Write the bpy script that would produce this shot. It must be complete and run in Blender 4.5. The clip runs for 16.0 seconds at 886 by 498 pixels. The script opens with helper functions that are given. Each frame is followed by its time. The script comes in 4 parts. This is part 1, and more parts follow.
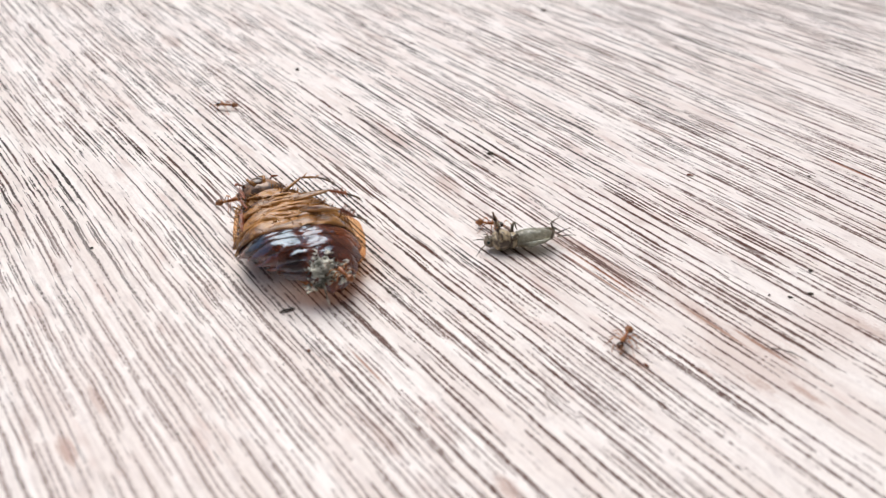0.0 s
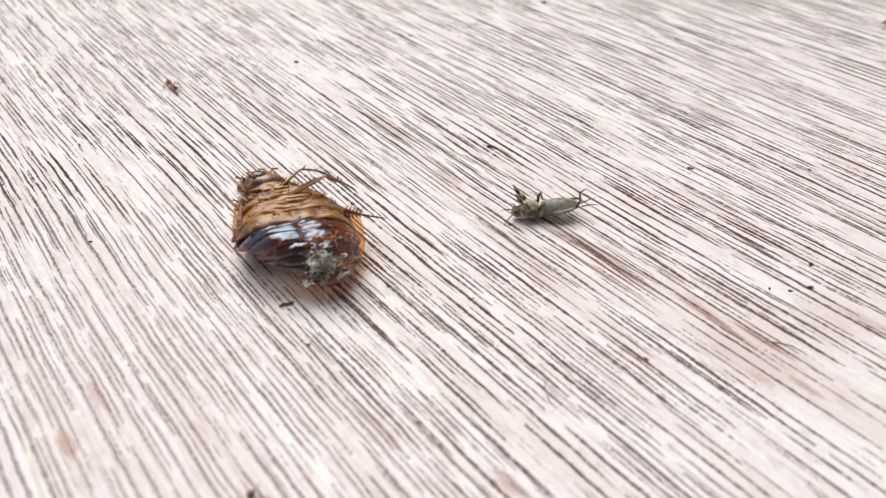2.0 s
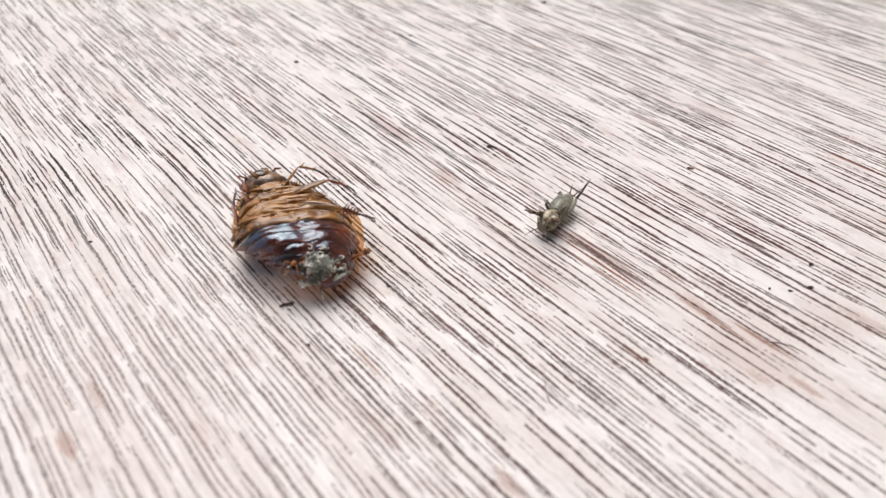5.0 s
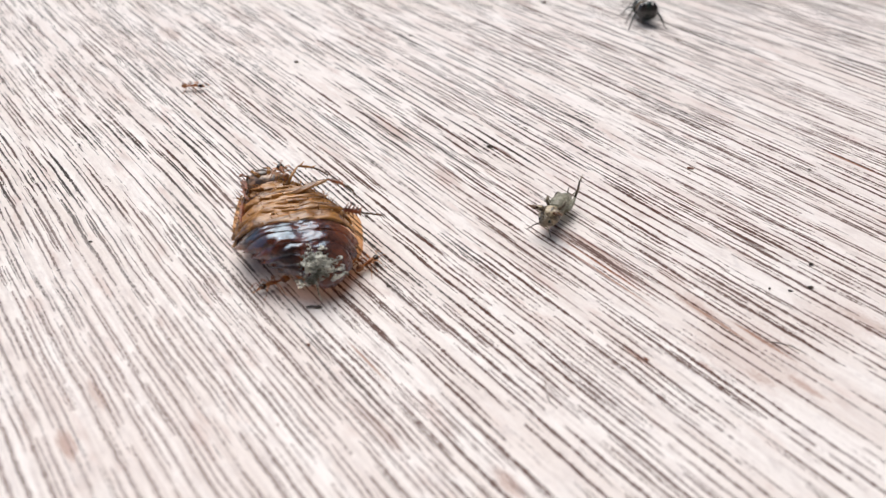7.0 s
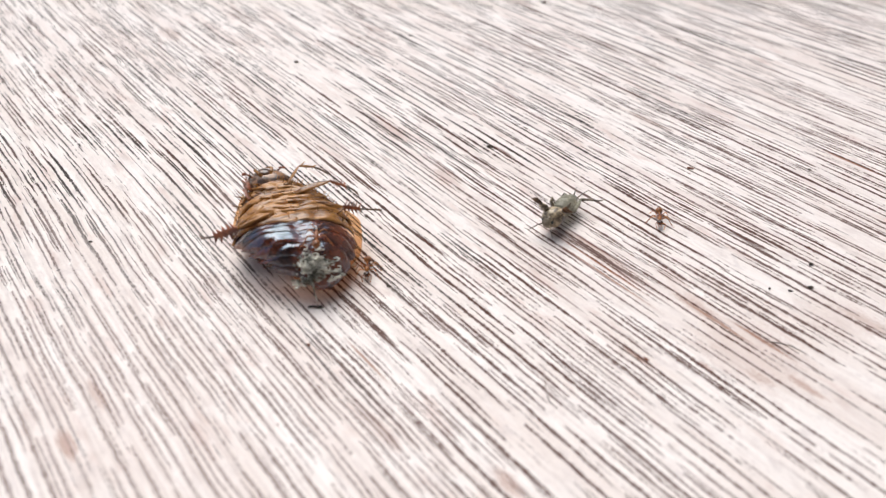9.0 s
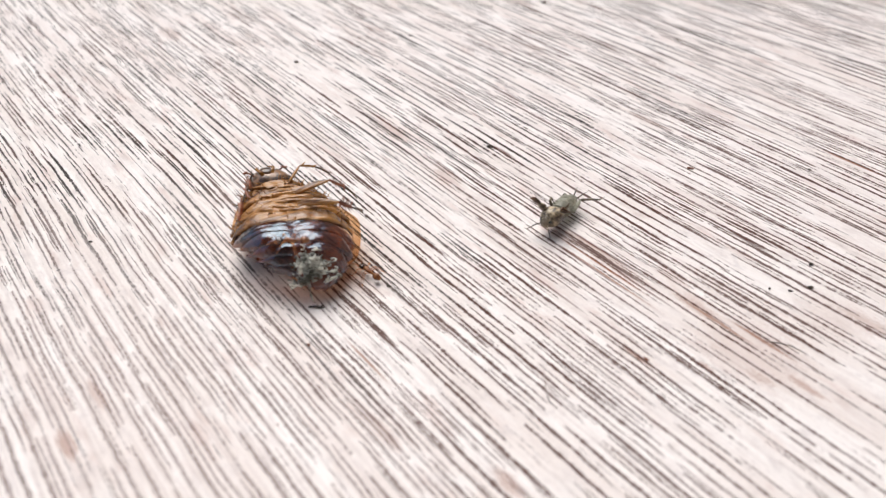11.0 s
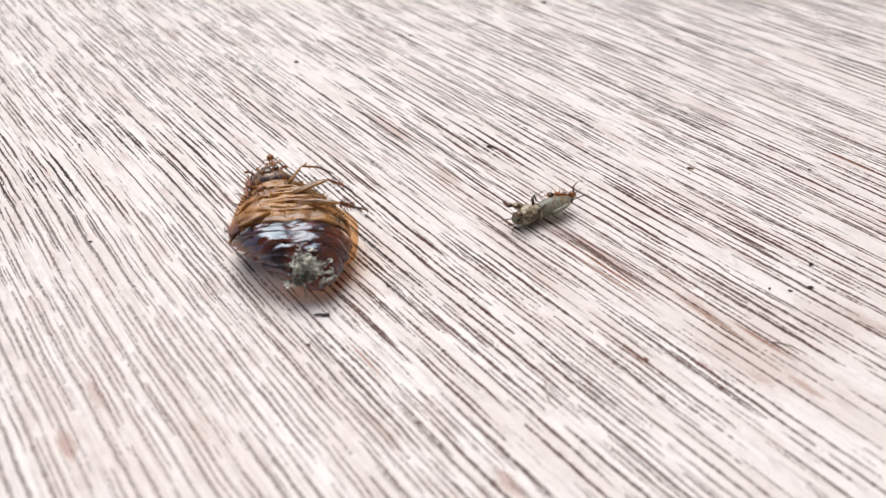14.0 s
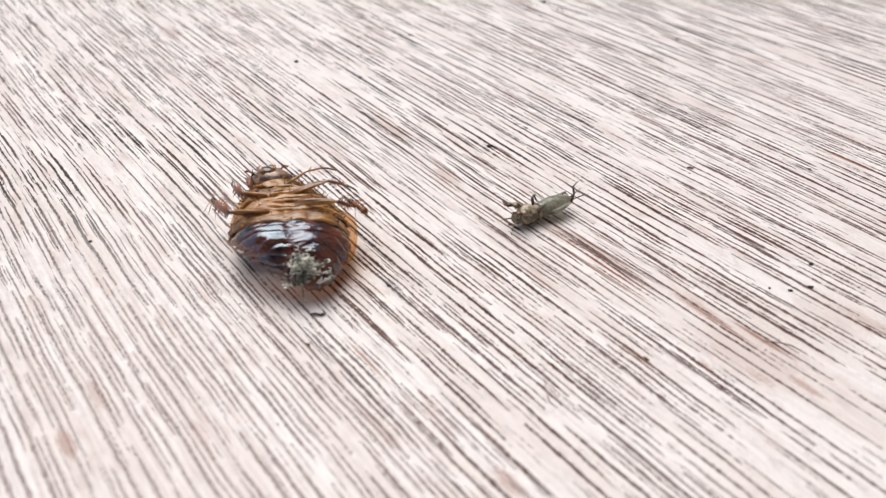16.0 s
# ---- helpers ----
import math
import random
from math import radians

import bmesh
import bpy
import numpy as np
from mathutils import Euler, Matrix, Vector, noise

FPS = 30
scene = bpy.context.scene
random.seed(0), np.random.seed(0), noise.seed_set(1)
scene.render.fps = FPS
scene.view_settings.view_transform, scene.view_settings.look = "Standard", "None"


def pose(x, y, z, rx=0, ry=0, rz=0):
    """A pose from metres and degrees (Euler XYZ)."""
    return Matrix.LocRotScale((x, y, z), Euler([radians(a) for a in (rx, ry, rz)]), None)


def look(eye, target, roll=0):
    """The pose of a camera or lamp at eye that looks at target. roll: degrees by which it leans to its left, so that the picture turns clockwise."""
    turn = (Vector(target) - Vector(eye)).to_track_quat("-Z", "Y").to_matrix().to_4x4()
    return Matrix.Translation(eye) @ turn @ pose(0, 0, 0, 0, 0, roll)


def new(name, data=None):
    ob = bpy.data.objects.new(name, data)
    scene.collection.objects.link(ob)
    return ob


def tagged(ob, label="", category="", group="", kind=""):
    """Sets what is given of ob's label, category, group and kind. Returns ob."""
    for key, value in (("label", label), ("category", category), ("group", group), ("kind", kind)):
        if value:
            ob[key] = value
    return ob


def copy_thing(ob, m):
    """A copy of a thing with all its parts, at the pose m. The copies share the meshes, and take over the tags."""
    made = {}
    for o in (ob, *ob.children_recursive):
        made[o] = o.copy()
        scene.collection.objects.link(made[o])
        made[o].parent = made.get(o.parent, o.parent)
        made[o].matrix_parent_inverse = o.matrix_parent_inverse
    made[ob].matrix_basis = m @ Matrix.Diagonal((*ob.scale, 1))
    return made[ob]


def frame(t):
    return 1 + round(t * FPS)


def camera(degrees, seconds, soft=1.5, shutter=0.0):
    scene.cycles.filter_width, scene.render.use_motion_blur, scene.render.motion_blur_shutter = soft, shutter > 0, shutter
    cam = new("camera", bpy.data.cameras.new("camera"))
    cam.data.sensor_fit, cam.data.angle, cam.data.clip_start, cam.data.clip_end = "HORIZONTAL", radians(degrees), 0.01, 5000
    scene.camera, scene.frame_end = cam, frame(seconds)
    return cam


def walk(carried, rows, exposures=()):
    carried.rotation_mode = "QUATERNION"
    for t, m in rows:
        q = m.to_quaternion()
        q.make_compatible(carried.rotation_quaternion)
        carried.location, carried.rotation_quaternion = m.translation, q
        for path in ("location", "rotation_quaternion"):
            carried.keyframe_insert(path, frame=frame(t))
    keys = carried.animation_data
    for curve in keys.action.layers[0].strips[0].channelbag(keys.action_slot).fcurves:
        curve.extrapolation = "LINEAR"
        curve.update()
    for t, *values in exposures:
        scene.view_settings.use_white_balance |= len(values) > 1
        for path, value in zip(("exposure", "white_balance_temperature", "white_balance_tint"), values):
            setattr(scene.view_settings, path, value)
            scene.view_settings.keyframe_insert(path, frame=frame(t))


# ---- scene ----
MM = 0.001

# ---- camera and its path: a phone propped a hand's width over the board ----
cam = camera(60, 16.0, soft=1.25)
cam.data.dof.use_dof = True
cam.data.dof.focus_distance = 0.087
cam.data.dof.aperture_fstop = 32
H = 48.5
TILT = 37.5
STILL = pose(0, 0, H * MM, 90 - TILT, 0, 0)
FIRST = pose(0, -0.0002, H * MM, 90 - TILT + 0.5625, 0, 0.024)
HALF = pose(0, -0.0001, H * MM, 90 - TILT + 0.26, 0, 0.012)
LAST = pose(0, 0, H * MM, 90 - TILT - 0.03, 0, 0)
EXPO = 0.11
walk(cam, [(0, FIRST), (0.6, FIRST), (0.7, HALF), (0.8, pose(0, 0, H * MM, 90 - TILT + 0.06, 0, 0)), (1.0, STILL), (14.5, STILL), (15.0, LAST), (16.0, LAST)],
     exposures=[(t, EXPO + d) for t, d in ((0, 0.0), (1.5, -0.01), (4.0, -0.06), (6.5, -0.05), (9.0, 0.03), (11.5, 0.0), (13.0, 0.02), (14.5, -0.03), (16.0, -0.03))])

FOCAL = 784 / math.tan(radians(30))


def on_board(px, py, z=0.0):
    """The place in millimetres at height z under the sight line through the still camera's picture point."""
    a, t = radians(TILT), (py - 441) / FOCAL
    dx, dy, dz = (px - 784) / FOCAL, math.cos(a) - t * math.sin(a), -math.sin(a) - t * math.cos(a)
    s = (z - H) / dz
    return Vector((s * dx, s * dy, z))


# ---- sky, sun ----
SUN_EL, SUN_AZ = 60.0, -22.0   # azimuth from +y towards +x
world = bpy.data.worlds.new("sky")
scene.world = world
world.use_nodes = True
wn = world.node_tree.nodes
sky = wn.new("ShaderNodeTexSky")
sky.sky_type, sky.sun_disc = "NISHITA", False
sky.sun_elevation, sky.sun_rotation = radians(SUN_EL), radians(SUN_AZ)
sky.air_density, sky.dust_density = 1.0, 3.0
world.node_tree.links.new(sky.outputs[0], wn["Background"].inputs[0])
wn["Background"].inputs[1].default_value = 0.15
sun = new("sun", bpy.data.lights.new("sun", "SUN"))
sun.data.energy, sun.data.angle, sun.data.color = 2.3, radians(52), (0.975, 0.98, 0.96)
se, sa = radians(SUN_EL), radians(SUN_AZ)
sun.matrix_world = look((0, 0, 0), (-math.sin(sa) * math.cos(se), -math.cos(sa) * math.cos(se), -math.sin(se)))
sun.location = (-1.0, 2.0, 3.0)


# ---- materials ----
class Nodes:
    """Short hand for building node materials."""

    def __init__(self, name):
        self.mat = bpy.data.materials.new(name)
        self.mat.use_nodes = True
        self.t = self.mat.node_tree
        self.b = self.t.nodes["Principled BSDF"]

    def put(self, socket, value):
        if isinstance(value, bpy.types.NodeSocket):
            self.t.links.new(value, socket)
        else:
            socket.default_value = value

    def math(self, op, a, b=0.0, c=0.0):
        n = self.t.nodes.new("ShaderNodeMath")
        n.operation = op
        for i, v in enumerate((a, b, c)):
            self.put(n.inputs[i], v)
        return n.outputs[0]

    def step(self, x, lo, hi):
        n = self.t.nodes.new("ShaderNodeMapRange")
        n.interpolation_type = "SMOOTHSTEP"
        for i, v in enumerate((x, lo, hi)):
            self.put(n.inputs[i], v)
        return n.outputs[0]

    def coords(self):
        n = self.t.nodes.new("ShaderNodeTexCoord")
        return n.outputs["Object"]

    def split(self, v):
        n = self.t.nodes.new("ShaderNodeSeparateXYZ")
        self.put(n.inputs[0], v)
        return n.outputs

    def join(self, x, y, z=0.0):
        n = self.t.nodes.new("ShaderNodeCombineXYZ")
        for i, v in enumerate((x, y, z)):
            self.put(n.inputs[i], v)
        return n.outputs[0]

    def noise(self, v, scale, detail=2.0, rough=0.5):
        n = self.t.nodes.new("ShaderNodeTexNoise")
        self.put(n.inputs["Vector"], v)
        n.inputs["Scale"].default_value, n.inputs["Detail"].default_value, n.inputs["Roughness"].default_value = scale, detail, rough
        return n.outputs[0]

    def white(self, w):
        n = self.t.nodes.new("ShaderNodeTexWhiteNoise")
        n.noise_dimensions = "1D"
        self.put(n.inputs["W"], w)
        return n.outputs[0]

    def mix(self, f, a, b, kind="MIX"):
        n = self.t.nodes.new("ShaderNodeMix")
        n.data_type, n.blend_type = "RGBA", kind
        self.put(n.inputs[0], f)
        for i, v in ((6, a), (7, b)):
            self.put(n.inputs[i], v if isinstance(v, bpy.types.NodeSocket) else (*v, 1.0))
        return n.outputs[2]

    def bump(self, height, strength, distance):
        n = self.t.nodes.new("ShaderNodeBump")
        self.put(n.inputs["Height"], height)
        n.inputs["Strength"].default_value, n.inputs["Distance"].default_value = strength, distance
        self.put(self.b.inputs["Normal"], n.outputs[0])

    def set(self, **kw):
        for k, v in kw.items():
            v = (*v, 1.0) if isinstance(v, tuple) else v
            self.put(self.b.inputs[k.replace("_", " ")], v)


GRAIN = 128.1   # the grain's bearing on the board, degrees from +x


# reddish resin lines in single pores: picture place, half length and half width along the grain
RESIN_LINES = ((1040, 428, 6.0, 0.16), (1050, 447, 6.5, 0.17), (1065, 470, 6.0, 0.14), (1130, 505, 5.0, 0.16), (1085, 468, 6.0, 0.22), (1075, 490, 6.5, 0.14), (1040, 470, 5.0, 0.12),
               (1110, 470, 4.5, 0.14), (1270, 570, 4.0, 0.16), (960, 500, 6.0, 0.15), (1320, 425, 2.6, 0.28), (1345, 600, 3.4, 0.26), (890, 268, 2.2, 0.25), (1040, 690, 3.0, 0.14), (650, 640, 3.6, 0.16),
               (680, 215, 3.6, 0.20), (1150, 262, 2.8, 0.20), (1500, 285, 4.0, 0.24), (490, 690, 2.4, 0.13), (760, 430, 3.0, 0.12))
# pale rust and brown stains: picture place, half length, half width, strength
STAINS = ((1060, 450, 7.0, 0.60, 0.7), (985, 415, 3.0, 0.5, 0.6), (1235, 545, 3.0, 0.55, 0.7), (1130, 632, 1.5, 0.22, 0.9), (1150, 215, 3.6, 0.5, 0.6), (700, 235, 3.5, 0.9, 0.5), (1425, 685, 1.8, 0.32, 0.8),
          (170, 700, 2.2, 0.34, 0.6), (118, 785, 1.8, 0.50, 0.9), (300, 60, 3.4, 1.1, 0.45), (1345, 668, 1.5, 0.34, 0.6), (680, 765, 2.4, 0.45, 0.4), (790, 315, 3.0, 1.0, 0.5), (900, 855, 1.8, 0.55, 0.8),
          (1190, 490, 2.4, 0.5, 0.45), (1540, 575, 3.0, 0.8, 0.5), (620, 500, 2.6, 0.8, 0.3), (1250, 650, 1.0, 0.22, 0.8), (1330, 620, 5.0, 3.4, 0.32), (1480, 560, 4.0, 2.6, 0.30))


def wood_material():
    m = Nodes("pale_open_pored_veneer")
    x, y, _ = m.split(m.coords())
    c, s = math.cos(radians(GRAIN)), math.sin(radians(GRAIN))
    u = m.math("ADD", m.math("MULTIPLY", x, 1000 * c), m.math("MULTIPLY", y, 1000 * s))
    v = m.math("ADD", m.math("MULTIPLY", x, -1000 * s), m.math("MULTIPLY", y, 1000 * c))
    v0 = v
    across = m.math("MULTIPLY", v0, -1.0)

    def field(ku, kv, detail=2, rough=0.5, w=None):
        return m.noise(m.join(m.math("MULTIPLY", u, ku), m.math("MULTIPLY", v if w is None else w, kv)), 1.0, detail, rough)

    def shift(f, amount):
        return m.math("ADD", v, m.math("MULTIPLY", m.math("SUBTRACT", f, 0.5), amount))

    # slow sway of the grain, then smaller wavering
    v = shift(field(0.016, 0.03, 1), 2.0)
    v = shift(field(0.16, 0.25), 0.36)
    v = shift(field(0.55, 0.9), 0.15)
    rag = field(3.0, 9.0)
    crumbly = field(2.8, 6.5, 3, 0.75)
    crowd = field(0.05, 0.13, 3)

    # the pores lie in long runs on one side of the board and break into dots at one end of the grain
    far_side = m.step(across, 28.0, 75.0)
    near_side = m.math("MULTIPLY", m.math("SUBTRACT", 1.0, m.step(across, 4.0, 32.0)), m.math("SUBTRACT", 1.0, m.step(u, 58.0, 92.0)))
    fresh = m.step(u, 26.0, 70.0)
    dotted = m.step(u, 76.0, 108.0)

    # towards one end few pores are open
    bare = m.math("MULTIPLY", m.math("SUBTRACT", 1.0, m.step(u, 4.0, 36.0)), m.step(across, 20.0, 44.0))

    def pores(spacing, phase, length, width, seed, keep):
        """Rows of single pores: each cell along a row holds one dash with its own length, place, width and depth."""
        r = m.math("ADD", m.math("DIVIDE", v, spacing), 40.0 + phase)
        i = m.math("FLOOR", r)
        row = m.white(m.math("ADD", i, seed))
        along = m.math("ADD", m.math("DIVIDE", u, length), m.math("MULTIPLY", row, 37.0))
        j = m.math("FLOOR", along)
        k = m.math("MULTIPLY_ADD", j, 13.137, m.math("MULTIPLY", i, 3.719))
        r0, r1, r2, r3 = (m.white(m.math("ADD", k, seed + q)) for q in (0.17, 211.3, 433.7, 655.9))
        f = m.math("ABSOLUTE", m.math("SUBTRACT", m.math("FRACT", along), 0.5))
        half = m.math("MULTIPLY_ADD", r0, 0.22, m.math("MULTIPLY_ADD", dotted, -0.07, m.math("MULTIPLY_ADD", far_side, -0.03, 0.385)))
        f = m.math("ADD", f, m.math("MULTIPLY", m.math("SUBTRACT", rag, 0.5), 0.16))
        ends = m.math("SUBTRACT", 1.0, m.step(f, m.math("MULTIPLY", half, 0.90), half))
        off = m.math("MULTIPLY", m.math("SUBTRACT", m.math("MULTIPLY_ADD", r2, 0.35, m.math("MULTIPLY", row, 0.65)), 0.5), 0.46)
        d = m.math("MULTIPLY", m.math("ABSOLUTE", m.math("SUBTRACT", m.math("SUBTRACT", m.math("FRACT", r), 0.5), off)), spacing)
        d = m.math("ADD", d, m.math("MULTIPLY", m.math("SUBTRACT", rag, 0.5), width * 1.9))
        there = m.math("ADD", r1, m.math("MULTIPLY", m.math("SUBTRACT", crowd, 0.5), 1.5))
        there = m.math("MULTIPLY_ADD", far_side, -0.12, m.math("MULTIPLY_ADD", bare, -0.30, there))
        there = m.step(there, keep, keep + 0.42)
        bead = m.step(m.noise(m.join(m.math("MULTIPLY", u, 1.5), m.math("MULTIPLY", i, 3.7)), 1.0, 4, 0.75), 0.36, 0.60)
        bead = m.math("MULTIPLY_ADD", bead, m.math("MULTIPLY_ADD", dotted, 0.22, 0.66), m.math("MULTIPLY_ADD", dotted, -0.22, 0.34))
        wide = m.math("MULTIPLY", m.math("MULTIPLY_ADD", r3, width * 0.85, width * 0.60), m.math("MULTIPLY_ADD", far_side, 0.25, 0.95))
        wide = m.math("MULTIPLY", m.math("MULTIPLY", wide, m.math("MULTIPLY_ADD", bead, 0.6, 0.5)), m.math("SUBTRACT", 1.0, m.math("MULTIPLY", m.step(f, m.math("MULTIPLY", half, 0.45), half), 0.6)))
        edge = m.math("SUBTRACT", 1.0, m.step(d, m.math("MULTIPLY", wide, 0.42), wide))
        on = m.math("MULTIPLY", m.math("MULTIPLY", ends, there), bead)
        shade = m.math("MULTIPLY", m.math("SUBTRACT", 1.0, m.step(d, 0.0, width * 2.3)), m.math("MULTIPLY", ends, m.math("MULTIPLY_ADD", there, 0.6, 0.4)))
        return m.math("MULTIPLY", edge, on), shade

    p1, s1 = pores(1.18, 0.0, 19.0, 0.165, 3.0, -0.12)
    p2, s2 = pores(1.18, 0.5, 10.0, 0.108, 57.0, 0.28)
    p3, s3 = pores(0.59, 0.25, 5.0, 0.070, 91.0, 0.46)
    p3 = m.math("MULTIPLY", p3, 0.7)
    pore = m.step(m.math("MAXIMUM", m.math("MAXIMUM", p1, p2), p3), 0.05, 0.34)
    # towards one edge the pores are shallow, broad and crumbled
    crumble = m.math("MULTIPLY", m.step(crumbly, 0.42, 0.62), 0.75)
    pore = m.math("MULTIPLY", pore, m.math("SUBTRACT", 1.0, m.math("MULTIPLY", near_side, m.math("SUBTRACT", 0.86, crumble))))
    pore = m.math("MULTIPLY", pore, m.math("MULTIPLY_ADD", m.step(crumbly, 0.32, 0.48), 0.16, 0.84))
    shade = m.math("MAXIMUM", s1, s2)
    # tones of the wood between the pores
    broad = field(0.03, 0.26, 4, 0.6)
    fine = field(0.20, 2.4, 4, 0.6)
    grit = field(2.2, 5.0, 3, 0.65)
    blot = field(0.13, 0.42, 3, 0.6)
    col = m.mix(m.step(broad, 0.36, 0.66), (0.865, 0.815, 0.785), (0.765, 0.69, 0.65))
    col = m.mix(m.math("MULTIPLY", shade, m.math("MULTIPLY_ADD", near_side, 0.45, m.math("MULTIPLY_ADD", far_side, -0.12, 0.32))), col, (0.49, 0.40, 0.37))
    col = m.mix(m.math("MULTIPLY", m.step(fine, 0.46, 0.72), 0.36), col, (0.50, 0.42, 0.395))
    col = m.mix(m.math("MULTIPLY", m.step(grit, 0.50, 0.76), 0.28), col, (0.50, 0.43, 0.42))
    col = m.mix(m.math("MULTIPLY", m.step(blot, 0.55, 0.72), 0.42), col, (0.56, 0.40, 0.355))
    smudge = field(0.30, 0.62, 5, 0.68, v0)
    col = m.mix(m.math("MULTIPLY", m.step(smudge, 0.50, 0.70), 0.36), col, (0.50, 0.42, 0.40))
    haze = field(0.42, 0.55, 5, 0.72, m.math("ADD", v0, 40.0))
    col = m.mix(m.math("MULTIPLY", m.step(haze, 0.54, 0.68), 0.30), col, (0.43, 0.37, 0.37))
    bleach = field(0.11, 0.30, 4, 0.65, m.math("ADD", v0, 90.0))
    col = m.mix(m.math("MULTIPLY", m.step(bleach, 0.54, 0.68), 0.50), col, (0.85, 0.81, 0.785))
    speck = field(6.0, 9.0, 2, 0.6, v0)
    col = m.mix(m.math("MULTIPLY", m.step(speck, 0.60, 0.72), 0.38), col, (0.36, 0.29, 0.26))

    def near_mark(px, py, half, wide, rough):
        g = on_board(px, py)
        du = m.math("DIVIDE", m.math("SUBTRACT", u, g.x * c + g.y * s), half)
        dv = m.math("DIVIDE", m.math("SUBTRACT", v0, -g.x * s + g.y * c), wide)
        d2 = m.math("ADD", m.math("MULTIPLY", du, du), m.math("MULTIPLY", dv, dv))
        d2 = m.math("ADD", d2, m.math("MULTIPLY", m.math("SUBTRACT", fine, 0.5), rough))
        d2 = m.math("ADD", d2, m.math("MULTIPLY", m.math("SUBTRACT", crumbly, 0.5), rough))
        return m.math("SUBTRACT", 1.0, m.step(d2, 0.0, 1.4))

    for px, py, half, wide, much in STAINS:
        col = m.mix(m.math("MULTIPLY", near_mark(px, py, half, wide * 1.3, 3.4), much), col, (0.45, 0.30, 0.25))
    hue = m.math("ADD", field(0.05, 0.22, 3, 0.6), m.math("MULTIPLY_ADD", fresh, -0.24, 0.24))
    age = field(0.06, 0.10, 2)
    dark = m.mix(m.step(hue, 0.42, 0.64), (0.018, 0.011, 0.010), (0.075, 0.027, 0.018))
    pore = m.math("MULTIPLY", pore, m.math("MULTIPLY_ADD", m.step(age, 0.36, 0.58), 0.10, 0.90))
    col = m.mix(m.math("MULTIPLY", pore, 0.96), col, dark)
    for n, (px, py, half, wide) in enumerate(RESIN_LINES):
        tone = ((0.11, 0.030, 0.017), (0.075, 0.024, 0.016), (0.26, 0.10, 0.045))[n % 3]
        col = m.mix(m.math("MULTIPLY", near_mark(px, py, half, wide, 1.5), 0.85), col, tone)
    m.set(Base_Color=col, Roughness=m.math("MULTIPLY_ADD", grit, 0.25, 0.42))
    m.put(m.b.inputs["Specular IOR Level"], m.math("MULTIPLY_ADD", pore, -0.4, 0.42))
    m.bump(m.math("MULTIPLY_ADD", fine, 0.5, m.math("MULTIPLY", grit, 0.3)), 0.6, 0.00012)
    return m.mat


def chitin(name, dark, light, rough, coat=0.0, scale=900.0, bump=0.00006, translucent=0.0, contrast=(0.40, 0.62), through_colour=None, ripple=0.0, clear=0.0, streak=1.0, back=None, back_z=None):
    m = Nodes(name)
    co = m.coords()
    sx, sy, sz = m.split(co)
    n1 = m.noise(m.join(m.math("MULTIPLY", sx, 1.0 / streak), sy, sz) if streak != 1.0 else co, scale, 4, 0.6)
    n2 = m.noise(m.join(m.math("MULTIPLY", sx, 1.0 / streak), sy, sz) if streak != 1.0 else co, scale * (4.5 if streak == 1.0 else 3.0), 3, 0.6)
    col = m.mix(m.step(n1, *contrast), dark, light)
    col = m.mix(m.math("MULTIPLY", m.step(n2, 0.55, 0.75), 0.35), col, tuple(k * 0.45 for k in dark))
    if back:
        # towards the back, which lies below, the colour goes over to the back tone
        edge = m.math("MULTIPLY_ADD", n1, 0.0006, m.math("SUBTRACT", sz, 0.0003))
        col = m.mix(m.step(edge, *back_z), back, col)
    m.set(Base_Color=col, Roughness=m.math("MULTIPLY_ADD", n2, 0.2, max(rough - 0.1, 0.03)))
    m.b.inputs["Coat Weight"].default_value = coat
    m.b.inputs["Coat Roughness"].default_value = 0.06
    height = m.math("ADD", n1, m.math("MULTIPLY", n2, 0.35 if not ripple else 0.12))
    if ripple:
        x, y, z = m.split(co)
        wob = m.math("MULTIPLY_ADD", m.noise(co, 260.0, 2), 2.2, m.math("MULTIPLY", m.math("MULTIPLY_ADD", x, -0.3, y), 900.0))
        rip = m.noise(m.join(m.math("MULTIPLY", x, 150.0), wob, m.math("MULTIPLY", z, 150.0)), 1.0, 2)
        height = m.math("MULTIPLY_ADD", rip, ripple, height)
    m.bump(height, 0.7, bump)
    if ripple:
        m.b.inputs["Coat IOR"].default_value = 1.6
        m.put(m.b.inputs["Coat Normal"], m.b.inputs["Normal"].links[0].from_socket)
    if translucent:
        tr = m.t.nodes.new("ShaderNodeBsdfTranslucent")
        m.put(tr.inputs[0], (*through_colour, 1.0) if through_colour else col)
        mix = m.t.nodes.new("ShaderNodeMixShader")
        mix.inputs[0].default_value = translucent
        m.t.links.new(m.b.outputs[0], mix.inputs[1])
        m.t.links.new(tr.outputs[0], mix.inputs[2])
        last = mix.outputs[0]
        if clear:
            film = m.t.nodes.new("ShaderNodeBsdfTransparent")
            film.inputs[0].default_value = (*through_colour, 1.0)
            mix2 = m.t.nodes.new("ShaderNodeMixShader")
            mix2.inputs[0].default_value = clear
            m.t.links.new(last, mix2.inputs[1])
            m.t.links.new(film.outputs[0], mix2.inputs[2])
            last = mix2.outputs[0]
        m.t.links.new(last, m.t.nodes["Material Output"].inputs[0])
    return m.mat


def plain(name, a, b, rough, scale):
    m = Nodes(name)
    n = m.noise(m.coords(), scale, 5, 0.6)
    m.set(Base_Color=m.mix(n, a, b), Roughness=rough)
    m.bump(n, 0.3, 0.002)
    return m.mat


